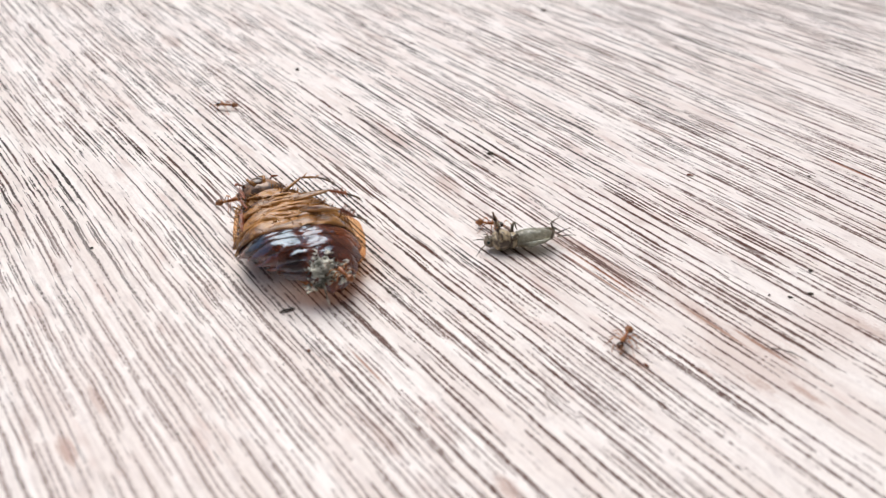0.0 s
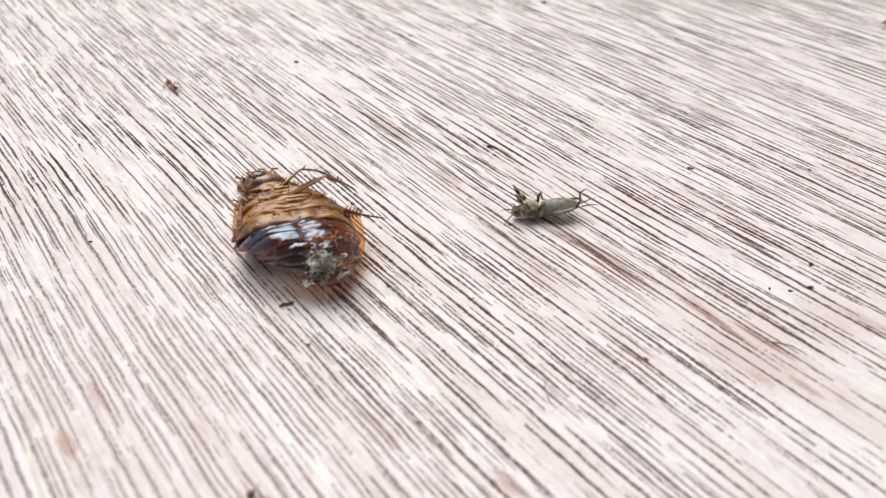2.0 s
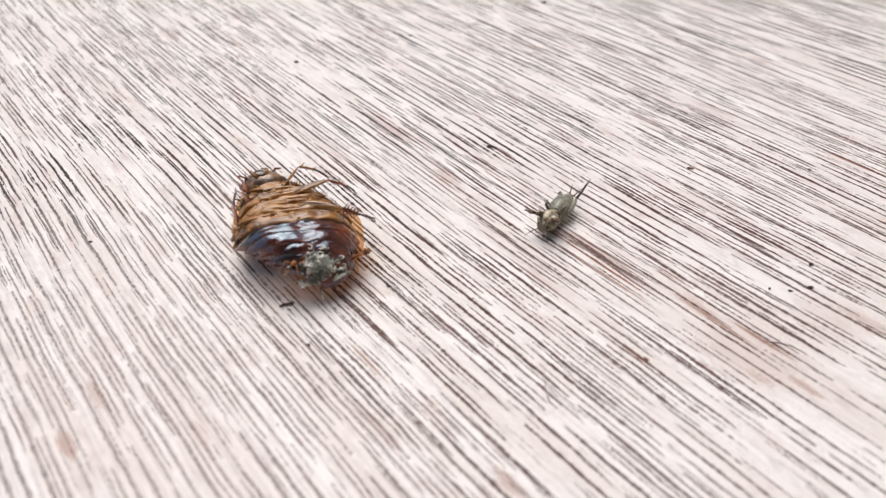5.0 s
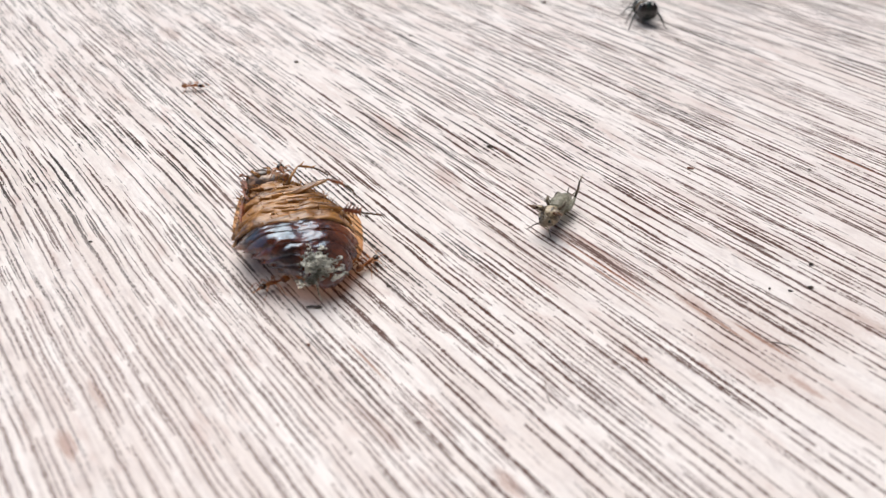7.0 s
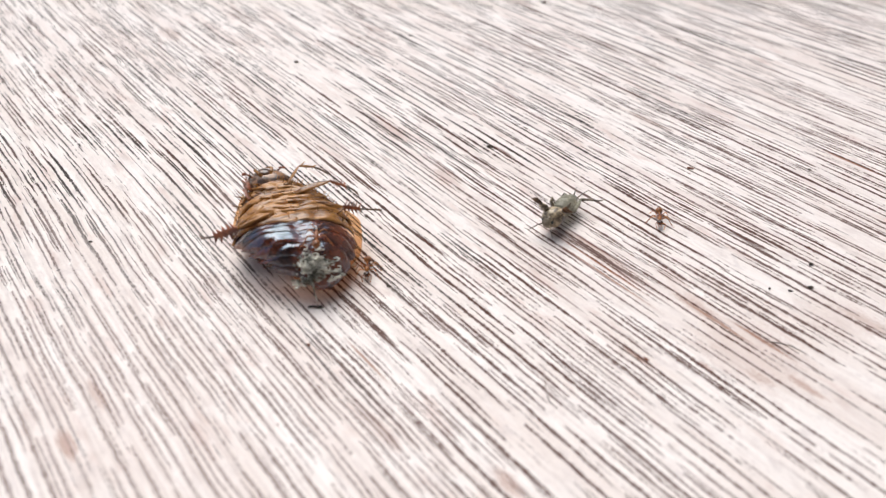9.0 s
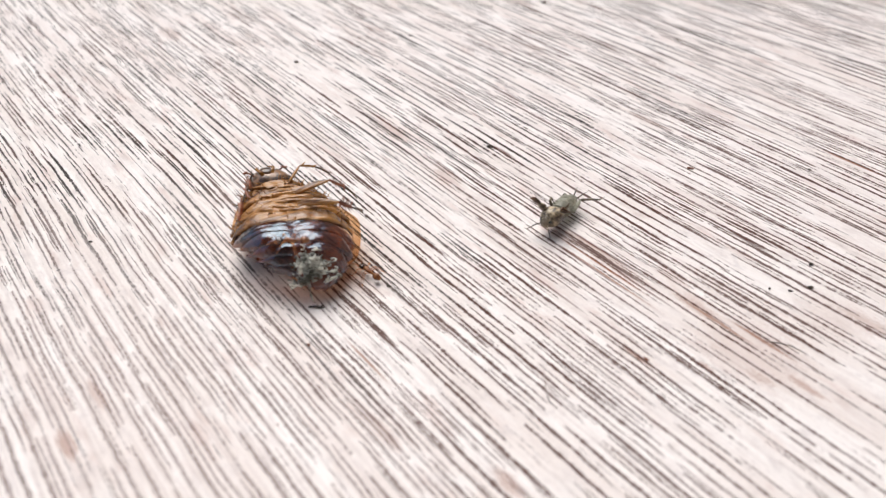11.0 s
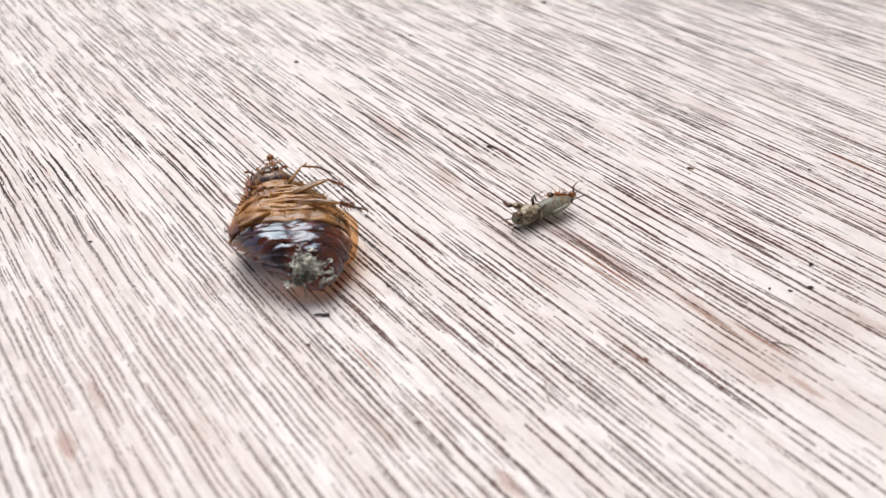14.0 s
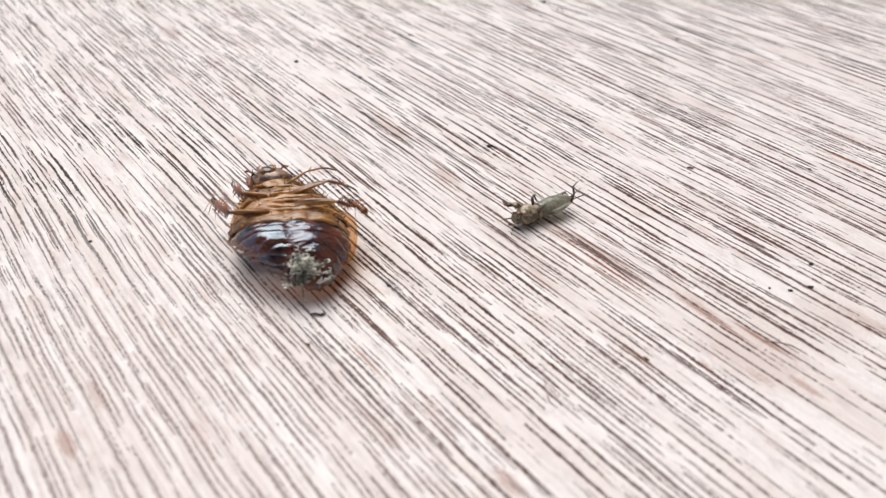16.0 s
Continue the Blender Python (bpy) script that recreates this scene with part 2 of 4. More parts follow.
WOOD = wood_material()
BELLY = chitin("glossy_dark_brown_chitin", (0.010, 0.005, 0.006), (0.17, 0.045, 0.020), 0.13, 0.6, 260.0, 0.00035, 0.04, (0.40, 0.66), (1.0, 0.42, 0.14), 0.75, 0.14)
gloss = BELLY.node_tree.nodes["Principled BSDF"].inputs
gloss["IOR"].default_value = 1.85
# the blue of the mirrored sky is put into the highlight's tint
gloss["Specular Tint"].default_value = (0.50, 0.78, 1.0, 1.0)
GOLD = chitin("golden_brown_chitin", (0.10, 0.032, 0.008), (0.52, 0.245, 0.070), 0.26, 0.5, 1000.0, 0.0004, 0.15, (0.33, 0.60), None, 0.0, 0.0, 6.0)
# base below the golden plates, its dark colour stands for shade in their gaps
CREASE_SHADE = chitin("dark_brown_crease_shade", (0.022, 0.008, 0.005), (0.11, 0.038, 0.014), 0.4, 0.2, 900.0, 0.0003)
AMBER = chitin("amber_wing_case", (0.40, 0.25, 0.13), (0.64, 0.47, 0.30), 0.25, 0.3, 300.0, 0.00005, 0.30, (0.40, 0.62), (1.0, 0.76, 0.54), 0.0, 0.80)
RUST = chitin("rust_red_leg_chitin", (0.10, 0.024, 0.010), (0.30, 0.085, 0.030), 0.35, 0.2, 700.0)
HEAD = chitin("red_brown_head", (0.050, 0.026, 0.016), (0.36, 0.20, 0.11), 0.32, 0.25, 900.0, 0.0001)
UMBER = chitin("dark_umber_chitin", (0.035, 0.016, 0.010), (0.16, 0.075, 0.030), 0.3, 0.3, 700.0)
CRUST = chitin("grey_green_crust", (0.12, 0.12, 0.095), (0.80, 0.79, 0.70), 0.85, 0.0, 900.0, 0.0002, 0.0, (0.35, 0.6))
OLIVE = chitin("olive_grey_skin", (0.17, 0.165, 0.125), (0.42, 0.42, 0.335), 0.28, 0.35, 900.0, 0.00008, 0.22, through_colour=(0.88, 0.86, 0.76), clear=0.20, back=(0.16, 0.10, 0.05), back_z=(0.0004, 0.0014))
OLIVE_DARK = chitin("dark_olive_skin", (0.07, 0.055, 0.038), (0.25, 0.20, 0.135), 0.45, 0.1, 900.0)
TAN_SKIN = chitin("mottled_tan_skin", (0.075, 0.052, 0.034), (0.52, 0.42, 0.275), 0.35, 0.3, 1300.0, 0.0001)
ANT_SKIN = chitin("orange_brown_ant_skin", (0.27, 0.080, 0.022), (0.60, 0.25, 0.075), 0.3, 0.3, 1500.0, 0.00002, 0.15)
ANT_REAR = chitin("brown_ant_skin", (0.13, 0.042, 0.014), (0.40, 0.155, 0.05), 0.28, 0.35, 1500.0, 0.00002, 0.1)
ANT_DARK = chitin("dark_brown_ant_skin", (0.030, 0.013, 0.009), (0.17, 0.065, 0.028), 0.25, 0.4, 1500.0, 0.00002)
FLY_BODY = chitin("black_green_fly_body", (0.006, 0.009, 0.008), (0.020, 0.032, 0.026), 0.22, 0.5, 700.0, 0.00005)
FLY_EYE = chitin("black_brown_eye", (0.010, 0.008, 0.008), (0.026, 0.018, 0.016), 0.15, 0.6, 2500.0, 0.00001)
FLY_THORAX = chitin("amber_brown_thorax", (0.035, 0.020, 0.010), (0.12, 0.07, 0.03), 0.4, 0.2, 900.0)
CRUMB = chitin("dark_crumb", (0.025, 0.018, 0.014), (0.12, 0.085, 0.06), 0.8, 0.0, 1500.0)
FIBRE = chitin("grey_brown_fibre", (0.22, 0.18, 0.165), (0.46, 0.39, 0.36), 0.8, 0.0, 1500.0)
RED_CRUMB = chitin("rust_crumb", (0.16, 0.05, 0.025), (0.38, 0.16, 0.09), 0.8, 0.0, 1500.0)
PALE_CRUMB = chitin("pale_chip", (0.45, 0.40, 0.36), (0.72, 0.68, 0.63), 0.8, 0.0, 1500.0)


def wing_material():
    m = Nodes("smoky_clear_wing")
    n = m.noise(m.coords(), 700.0, 2)
    m.set(Base_Color=m.mix(n, (0.16, 0.15, 0.14), (0.30, 0.28, 0.26)), Roughness=0.25, Alpha=0.6)
    return m.mat


WING = wing_material()
PLASTER = plain("grey_plaster", (0.20, 0.19, 0.18), (0.28, 0.27, 0.25), 0.9, 6.0)
CEIL = plain("brown_ceiling_paint", (0.15, 0.13, 0.12), (0.20, 0.18, 0.16), 0.9, 4.0)
EARTH = plain("pale_earth", (0.22, 0.19, 0.15), (0.34, 0.30, 0.25), 0.95, 2.0)


# ---- helpers for meshes, which are drawn in millimetres ----
def part(name, bm, material, parent=None, label="", at=None, smooth=True):
    bmesh.ops.recalc_face_normals(bm, faces=bm.faces)
    bmesh.ops.scale(bm, vec=(MM, MM, MM), verts=bm.verts)
    me = bpy.data.meshes.new(name)
    bm.to_mesh(me)
    bm.free()
    for p in me.polygons:
        p.use_smooth = smooth
    me.materials.append(material)
    ob = new(name, me)
    ob.parent = parent
    if at is not None:
        ob.matrix_basis = at
    return tagged(ob, label)


def thing(name, label, category, group=""):
    return tagged(new(name), label, category, group)


def tube(bm, pts, radii, sides=8, squash=1.0):
    """A closed tapered tube along points; squash flattens it across."""
    rings = []
    pts = [Vector(p) for p in pts]
    ref = Vector((0, 0, 1))
    for i, p in enumerate(pts):
        d = (pts[min(i + 1, len(pts) - 1)] - pts[max(i - 1, 0)]).normalized()
        r = ref if abs(d.z) < 0.9 else Vector((0, 1, 0))
        a = d.cross(r).normalized()
        b = a.cross(d).normalized()
        rings.append([bm.verts.new(p + radii[i] * (a * math.cos(k) + squash * b * math.sin(k))) for k in (2 * math.pi * j / sides for j in range(sides))])
    for r0, r1 in zip(rings, rings[1:]):
        for j in range(sides):
            bm.faces.new((r0[j], r0[(j + 1) % sides], r1[(j + 1) % sides], r1[j]))
    bm.faces.new(rings[0][::-1])
    bm.faces.new(rings[-1])
    return bm


def blob(bm, centre, size, seg=14, rough=0.0, seed=0.0, turn=None):
    m = Matrix.Translation(centre) @ (turn or Matrix.Identity(4)) @ Matrix.Diagonal((*size, 1))
    made = bmesh.ops.create_uvsphere(bm, u_segments=seg, v_segments=max(6, seg * 2 // 3), radius=1.0, matrix=m)
    if rough:
        for w in made["verts"]:
            d = (w.co - Vector(centre))
            w.co += d * rough * noise.noise(w.co * 1.7 + Vector((seed, seed * 1.3, 0)))
    return bm


def box(name, x0, x1, y0, y1, z0, z1, material, label, category):
    bm = bmesh.new()
    bmesh.ops.create_cube(bm, size=1.0, matrix=Matrix.Translation(((x0 + x1) / 2, (y0 + y1) / 2, (z0 + z1) / 2)) @ Matrix.Diagonal((x1 - x0, y1 - y0, z1 - z0, 1)))
    bmesh.ops.bevel(bm, geom=bm.edges[:], offset=0.003, segments=2, affect="EDGES")
    bmesh.ops.scale(bm, vec=(1 / MM,) * 3, verts=bm.verts)
    return tagged(part(name, bm, material, None, label, smooth=False), label, category, "", "structure")


# ---- the place: a plywood board open to the sky in front; unseen walls and ceiling added to shape its light ----
box("floor", -2.6, 1.5, -1.3, 2.4, -0.02, 0.0, WOOD, "pale weathered open-grained wooden board with dark pores", "board")
box("wall_south", -2.6, 1.5, -1.45, -1.303, -0.15, 2.4, PLASTER, "unseen plain grey wall added behind the camera for reflections", "wall")
# out of view, long and high to keep sky off the belly's right side
box("wall_east", 1.503, 1.65, -1.45, 4.5, -0.15, 3.2, PLASTER, "unseen plain grey wall added to block sky light from the right", "wall")
# out of view, added so the upper belly mirrors grey instead of low sky
box("wall_north", -7.0, 7.0, 5.0, 5.2, -0.15, 3.4, PLASTER, "unseen plain grey wall added to darken the belly's reflection", "wall")
# out of view, added to darken what the near belly slope mirrors
box("ceiling", -2.6, 1.65, -1.45, -0.1, 2.403, 2.5, CEIL, "unseen plain brown ceiling added over the camera for reflections", "ceiling")
bm = bmesh.new()
bmesh.ops.create_grid(bm, x_segments=8, y_segments=8, size=300000.0, matrix=Matrix.Translation((0, 0, -150)))
tagged(part("ground", bm, EARTH, None, smooth=False), "unseen bare pale earth around the board", "ground", "", "structure")


# ---- the beetle: on its back, head to +y, belly up, in millimetres ----
BEETLE_W = 6.1


def half_width(y):
    """Half width of the shell at y, from the tip (-8.9) to the front of the thorax."""
    if y < -1.5:
        return BEETLE_W * max(0.0, 1 - (abs(y + 1.5) / 8.2) ** 1.95) ** 0.56
    return BEETLE_W * (1 - 0.46 * ((y + 1.5) / 7.6) ** 1.5)


def rim_z(y):
    """Height of the shell's rim, which sinks to the board at the tip."""
    return 2.7 - (1.75 * min(1.0, abs(y + 0.8) / 8.9) ** 2.2 if y < -0.8 else 0.0)


def top_z(y):
    if y < -3.0:
        return rim_z(y) + (5.5 - rim_z(y)) * max(0.0, 1 - (abs(y + 3.0) / 6.7) ** 2.2) ** 0.6
    return 5.5 - 0.022 * max(0.0, y + 1.0) ** 2


def lean(y):
    """The thorax and head lean to the beetle's left, the tip to its right."""
    return -0.036 * max(0.0, y + 1.0) ** 1.6 + 0.055 * max(0.0, -3.0 - y) ** 1.5


def belly_z(x, y):
    w = max(half_width(y) * 0.95, 0.05)
    return rim_z(y) + (top_z(y) - rim_z(y)) * max(0.0, 1 - min(1.0, abs(x) / w) ** 2.6) ** 0.6


def belly_patch(name, y0, y1, material, parent, label="", arch=(1.6, 1.6), lip=0.02, wide=0.95, nx=28, ny=6, wrinkle=0.10, sink=0.0):
    """One plate of the underside between two arched seams, its hind lip raised over the next plate; arch: how far the seams fall back on each side."""
    bm = bmesh.new()
    rows = []
    for j in range(ny + 1):
        k = j / ny
        row = []
        for i in range(nx + 1):
            s = -1 + 2 * i / nx
            yc = y0 + (y1 - y0) * k - arch[0 if s < 0 else 1] * abs(s) ** 2
            yc = max(yc, -9.55 + 0.1 * k)
            w = half_width(yc) * (wide + 0.09 * min(1.0, max(0.0, (-2.4 - yc) / 3.0)))
            x = w * math.sin(s * math.pi / 2)
            z = belly_z(x * 0.95 * half_width(yc) / max(w, 0.01), yc) + lip * (1 - k) ** 0.6 * (0.12 + 0.88 * s * s) - sink
            z += wrinkle * noise.noise(Vector((x * 0.9 - 0.3 * yc, yc * 2.2, 3.1))) * (1 - s ** 4)
            out = 1 + 0.09 * math.sin(math.pi * k) * abs(s) ** 3 * (1 if lip > 0.1 else 0)
            row.append(bm.verts.new((x * out, yc, z)))
        rows.append(row)
    under = [bm.verts.new(w.co + Vector((0, 0.10, -max(0.05, 1.3 * lip)))) for w in rows[0]]
    for r0, r1 in zip([under] + rows, rows):
        for i in range(nx):
            bm.faces.new((r0[i], r0[i + 1], r1[i + 1], r1[i]))
    return part(name, bm, material, parent, label)


def leg_piece_femur(length, k=1.0):
    bm = bmesh.new()
    tube(bm, [(0, 0, 0), (0.25 * length, 0.08, 0.02), (0.6 * length, 0.10, 0.03), (0.9 * length, 0, 0.02), (length, 0, 0)], [k * r for r in (0.30, 0.56, 0.60, 0.34, 0.16)], 10, 0.45)
    return bm


def leg_piece_tibia(length, spines, thick=1.0):
    """A flattened shin whose two edges run out into spines."""
    bm = bmesh.new()
    rnd = random.Random(spines * 13 + round(length * 10))
    n = spines * 3
    rings = []
    for k in range(n + 1):
        q = k / n
        r = thick * (0.16 + 0.24 * math.sin(math.pi * min(1.0, 0.15 + 0.75 * q)))
        ring = []
        for j in range(8):
            a = 2 * math.pi * j / 8
            x, y, z = length * q, r * math.cos(a), 0.5 * r * math.sin(a)
            if j in (0, 4) and k % 3 == 2:
                ln = rnd.uniform(0.35, 0.75)
                x, y, z = x + 0.4 * ln, y * (1 + ln / r), z + rnd.uniform(-0.25, 0.35)
            ring.append(bm.verts.new((x, y, z)))
        rings.append(ring)
    for r0, r1 in zip(rings, rings[1:]):
        for j in range(8):
            bm.faces.new((r0[j], r0[(j + 1) % 8], r1[(j + 1) % 8], r1[j]))
    bm.faces.new(rings[0][::-1])
    bm.faces.new(rings[-1])
    return bm


def leg_piece_tarsus(length):
    bm = bmesh.new()
    n = 5
    for k in range(n):
        a, b = length * k / n, length * (k + 0.92) / n
        z = 0.10 * math.sin(3.0 * k / n)
        tube(bm, [(a, 0, z), (0.7 * b + 0.3 * a, 0.02 * k, z), (b, 0, z)], [0.07, 0.13, 0.10], 6)
    for side in (-1, 1):
        tube(bm, [(length, 0, 0), (length + 0.28, side * 0.18, 0.05), (length + 0.42, side * 0.30, -0.12)], [0.06, 0.05, 0.015], 5)
    return bm


def make_beetle():
    b = thing("beetle", "dark brown glossy beetle lying on its back, legs kicking", "beetle")
    # the wing cases below, as a bowl with a rim
    bm = bmesh.new()
    ys = [-7.0 + 13.5 * (j / 34) for j in range(35)]
    rings = []
    for y in ys:
        w = max(half_width(y), 0.12)
        rim = rim_z(y)
        left = max(0.0, min(1.0, (0.6 - y) / 2.0))
        right = max(0.0, min(1.0, (-6.2 - y) / 1.6))
        edge = []
        for tuck, wide, inward in ((right, 1.0 + 0.12 * max(0.0, min(1.0, (1.0 - y) / 3.0)), 0.42), (left, 1.0, 0.62)):
            edge.append((w * (wide - inward * tuck), rim - 0.95 * tuck, 0.25 * (1 - tuck)))
        zb = min(2.2 * (1 - max(0.0, 1 - (y / 9.5) ** 2) ** 0.5), min(e[1] for e in edge) - 0.3)
        ring = []
        for i in range(25):
            a = math.pi * i / 24
            we, re, _ = edge[0] if i < 12 else edge[1]
            ring.append((we * math.cos(a), y, zb + (re - zb) * (1 - math.sin(a) ** 0.8)))
        start, end = ((x, y, z + e[2]) for (x, _, z), e in zip((ring[0], ring[-1]), edge))
        inner = [(p[0] * 0.86, y, p[2] + 0.05) for p in (start, end)]
        rings.append([bm.verts.new(p) for p in [inner[0], start] + ring + [end, inner[1]]])
    for r0, r1 in zip(rings, rings[1:]):
        for i in range(len(r0) - 1):
            bm.faces.new((r0[i], r0[i + 1], r1[i + 1], r1[i]))
    bm.faces.new(rings[0])
    part("wing_case", bm, AMBER, b, "amber translucent wing case rim")
    # belly plates, tip first
    seams = [-9.6, -8.8, -7.8, -6.6, -5.2, -3.5]
    for n, (y0, y1) in enumerate(zip(seams, seams[1:])):
        belly_patch("belly_plate", y0, y1, BELLY, b, "glossy dark brown belly plate", (-2.4 + 0.25 * n - 0.3 * (n == 4), 0.9), 0.42 if n < 4 else 0.16, 0.92, 40, 10, 0.12)
    belly_patch("breast_plate", -3.5, 1.6, CREASE_SHADE, b, "dark brown base of the breast, coloured as shade in the creases", (-2.4, 0.9), 0.02, 0.95, 28, 8, 0.2, 0.5)
    belly_patch("throat_plate", 1.6, 6.2, CREASE_SHADE, b, "dark brown base of the throat, coloured as shade in the creases", (0.2, 0.8), 0.02, 0.95, 28, 8, 0.2, 0.55)
    # golden plates and hip joints that lie across the breast, the dark base colouring in the shade of the creases
    # between them: y, thickness, flatness, fall, inner and outer end
    bars = ((-2.75, 1.15, 0.36, 0.05, -0.4, 0.97), (-1.55, 0.50, 0.8, 0.06, -0.3, 0.97), (-0.75, 0.62, 0.6, 0.12, -0.3, 0.95), (0.25, 0.40, 1.0, 0.18, -0.1, 0.95), (1.0, 0.62, 0.6, 0.20, -0.4, 0.93), (1.95, 0.36, 1.0, 0.26, -0.1, 0.9),
            (2.6, 0.58, 0.6, 0.16, -0.4, 0.92), (3.55, 0.36, 1.0, 0.22, 0.0, 0.88), (4.3, 0.60, 0.55, 0.08, -0.4, 0.90), (5.3, 0.55, 0.5, 0.0, -0.4, 0.94))
    for side in (-1, 1):
        for n, (y, r, flat, fall, x0, x1) in enumerate(bars):
            bm = bmesh.new()
            pts, radii = [], []
            if side < 0:
                fall -= 0.40 if n < 3 else 0.12 if n == 3 else 0.0
                x1 *= 0.80 if n in (7, 8) else 1.0
            for k in range(23):
                q = k / 22
                x = side * (x0 + (x1 * half_width(y) - x0) * q)
                yy = y - fall * abs(x) + 0.10 * side + 0.30 * noise.noise(Vector((x * 0.40, n * 3.0, side)))
                pts.append((x, yy, belly_z(x, yy) - 0.12 - 0.25 * q ** 4 + 0.22 * noise.noise(Vector((x * 0.7, n * 7.0, 5.0 + side)))))
                radii.append(0.88 * r * (0.50 + 0.50 * math.sin(math.pi * (0.12 + 0.78 * q))) * (1 + 0.28 * noise.noise(Vector((x * 0.5, n * 5.0, side * 2.0)))) * (1.0 if q < 0.9 else 0.75))
            tube(bm, pts, radii, 16, flat)
            for w in bm.verts:
                w.co.z += 0.20 * noise.noise(Vector((w.co.x * 0.22, w.co.y * 2.6, 9.0 + side))) + 0.09 * noise.noise(Vector((w.co.x * 0.3, w.co.y * 7.0, 4.0)))
                w.co.y += 0.20 * noise.noise(w.co * 0.8 + Vector((side * 4.0, 7.0, 0)))
            part("hip", bm, GOLD, b, "golden brown hip joint")
    # head
    bm = bmesh.new()
    blob(bm, (0.3, 7.3, 3.5), (2.15, 1.8, 1.35), 20, 0.10, 2.0)
    head = part("head", bm, HEAD, b, "red brown head")
    for side in (-1, 1):
        bm = bmesh.new()
        blob(bm, (side * 2.1, 7.2, 3.7), (0.42, 0.5, 0.42), 12)
        part("eye", bm, UMBER, head)
        bm = bmesh.new()
        tube(bm, [(side * 1.3, 7.6, 4.3), (side * 1.6, 8.0, 4.5), (side * 1.9, 8.1, 4.6)], [0.12, 0.09, 0.08], 6)
        for k in range(3):
            blob(bm, (side * (1.95 + 0.12 * k), 8.2 - 0.22 * k, 4.65 + 0.08 * k), (0.20, 0.08, 0.12), 8)
        part("antenna", bm, RUST, head)
        bm = bmesh.new()
        tube(bm, [(side * 0.5, 7.0, 4.7), (side * 0.9, 7.9, 5.0), (side * 0.5, 8.5, 4.8)], [0.22, 0.16, 0.07], 6)
        part("feeler", bm, GOLD, head)
    bm = bmesh.new()
    blob(bm, (0, 8.6, 3.1), (1.7, 0.8, 0.5), 14, 0.08, 5.0)
    part("mouth_shield", bm, RUST, head)
    bm = bmesh.new()
    blob(bm, (0, 7.6, 4.6), (0.8, 0.75, 0.45), 12, 0.15, 1.0)
    part("mouth", bm, UMBER, head)
    # crust of grey-green lumps and threads on the tip of the belly
    rnd = random.Random(8)
    bm = bmesh.new()
    bmesh.ops.create_icosphere(bm, subdivisions=1, radius=1.0)
    ball = [w.co.copy() for w in bm.verts]
    tri = [[w.index for w in f.verts] for f in bm.faces]
    bm.free()
    verts, faces = [], []
    for k in range(110):
        x, y = rnd.gauss(-0.35, 0.95), rnd.gauss(-8.7, 0.45)
        if abs(x + 0.35) > 2.2 or y < -9.25:
            continue
        r = rnd.uniform(0.10, 0.26)
        at = Vector((x, y, max(belly_z(x, max(y, -9.3)), 1.9) + rnd.uniform(-0.10, 0.35)))
        size = Vector((r * rnd.uniform(0.7, 1.5), r, r * rnd.uniform(0.7, 1.4)))
        base = len(verts)
        for c in ball:
            q = Vector((c.x * size.x, c.y * size.y, c.z * size.z)) * (1 + 0.6 * noise.noise(c * 1.5 + Vector((k, 0, 0))))
            verts.append((at + q) * MM)
        faces += [[base + i for i in f] for f in tri]
    # thick curled threads over the lumps, two of them hanging down to the board
    bm = bmesh.new()
    for k in range(120):
        x, y = rnd.gauss(-0.2, 1.15), max(rnd.gauss(-8.8, 0.5), -9.4)
        p = Vector((x, y, max(belly_z(x, y), 1.9) + rnd.uniform(0.1, 0.4)))
        turn, pts = rnd.uniform(0, 6.3), []
        bend = rnd.choice((-1, 1)) * rnd.uniform(0.5, 1.1)
        for q in range(6):
            pts.append(p.copy())
            p += Vector((0.26 * math.cos(turn), 0.20 * math.sin(turn), rnd.uniform(-0.08, 0.12)))
            p.y = max(p.y, -9.45)
            turn += bend
        w = rnd.uniform(0.06, 0.12)
        tube(bm, pts, [w * 0.7, w, w * 1.1, w, w * 0.9, w * 0.5], 6)
    tube(bm, [(-1.0, -8.9, 2.8), (-0.9, -9.6, 2.2), (-1.0, -10.0, 1.2), (-0.8, -10.1, 0.4)], [0.2, 0.2, 0.14, 0.08], 6)
    tagged(part("thread", bm, CRUST, b, "grey green curled threads on the belly tip"), kind="stuff")
    me = bpy.data.meshes.new("crust")
    me.from_pydata(verts, [], faces)
    me.materials.append(CRUST)
    ob = new("crust", me)
    ob.parent = b
    tagged(ob, "grey green crumbly crust on the belly tip", kind="stuff")
    # short bristles on the breast, the throat and round the head
    bm = bmesh.new()
    for k in range(260):
        y = rnd.uniform(-3.6, 8.0)
        edge = half_width(min(y, 6.0)) * (1.0 if y < 6.0 else 0.75)
        x = rnd.choice((-1, 1)) * edge * rnd.uniform(0.15, 0.98)
        z = belly_z(x, min(y, 6.2)) - (0.0 if y < 6.2 else 0.5)
        ln = rnd.uniform(0.35, 1.0)
        d = Vector((math.copysign(rnd.uniform(0.0, 0.9), x), rnd.uniform(-0.8, 0.8), rnd.uniform(0.2, 1.0))).normalized()
        at = Vector((x, y, z))
        tube(bm, [at, at + d * ln * 0.5, at + d * ln + Vector((0, 0, -0.15 * ln))], [0.055, 0.045, 0.015], 4)
    tagged(part("bristle", bm, GOLD, b, "short golden bristles on the breast"), kind="stuff")
    for o in b.children_recursive:
        for w in o.data.vertices:
            if w.co.x > 0 and o.name.startswith("belly_plate"):
                w.co.x *= 0.945
            if w.co.x < 0:
                w.co.x *= 1 - 0.24 * max(0.0, min(1.0, (-2.5 - w.co.y / MM) / 4.5))
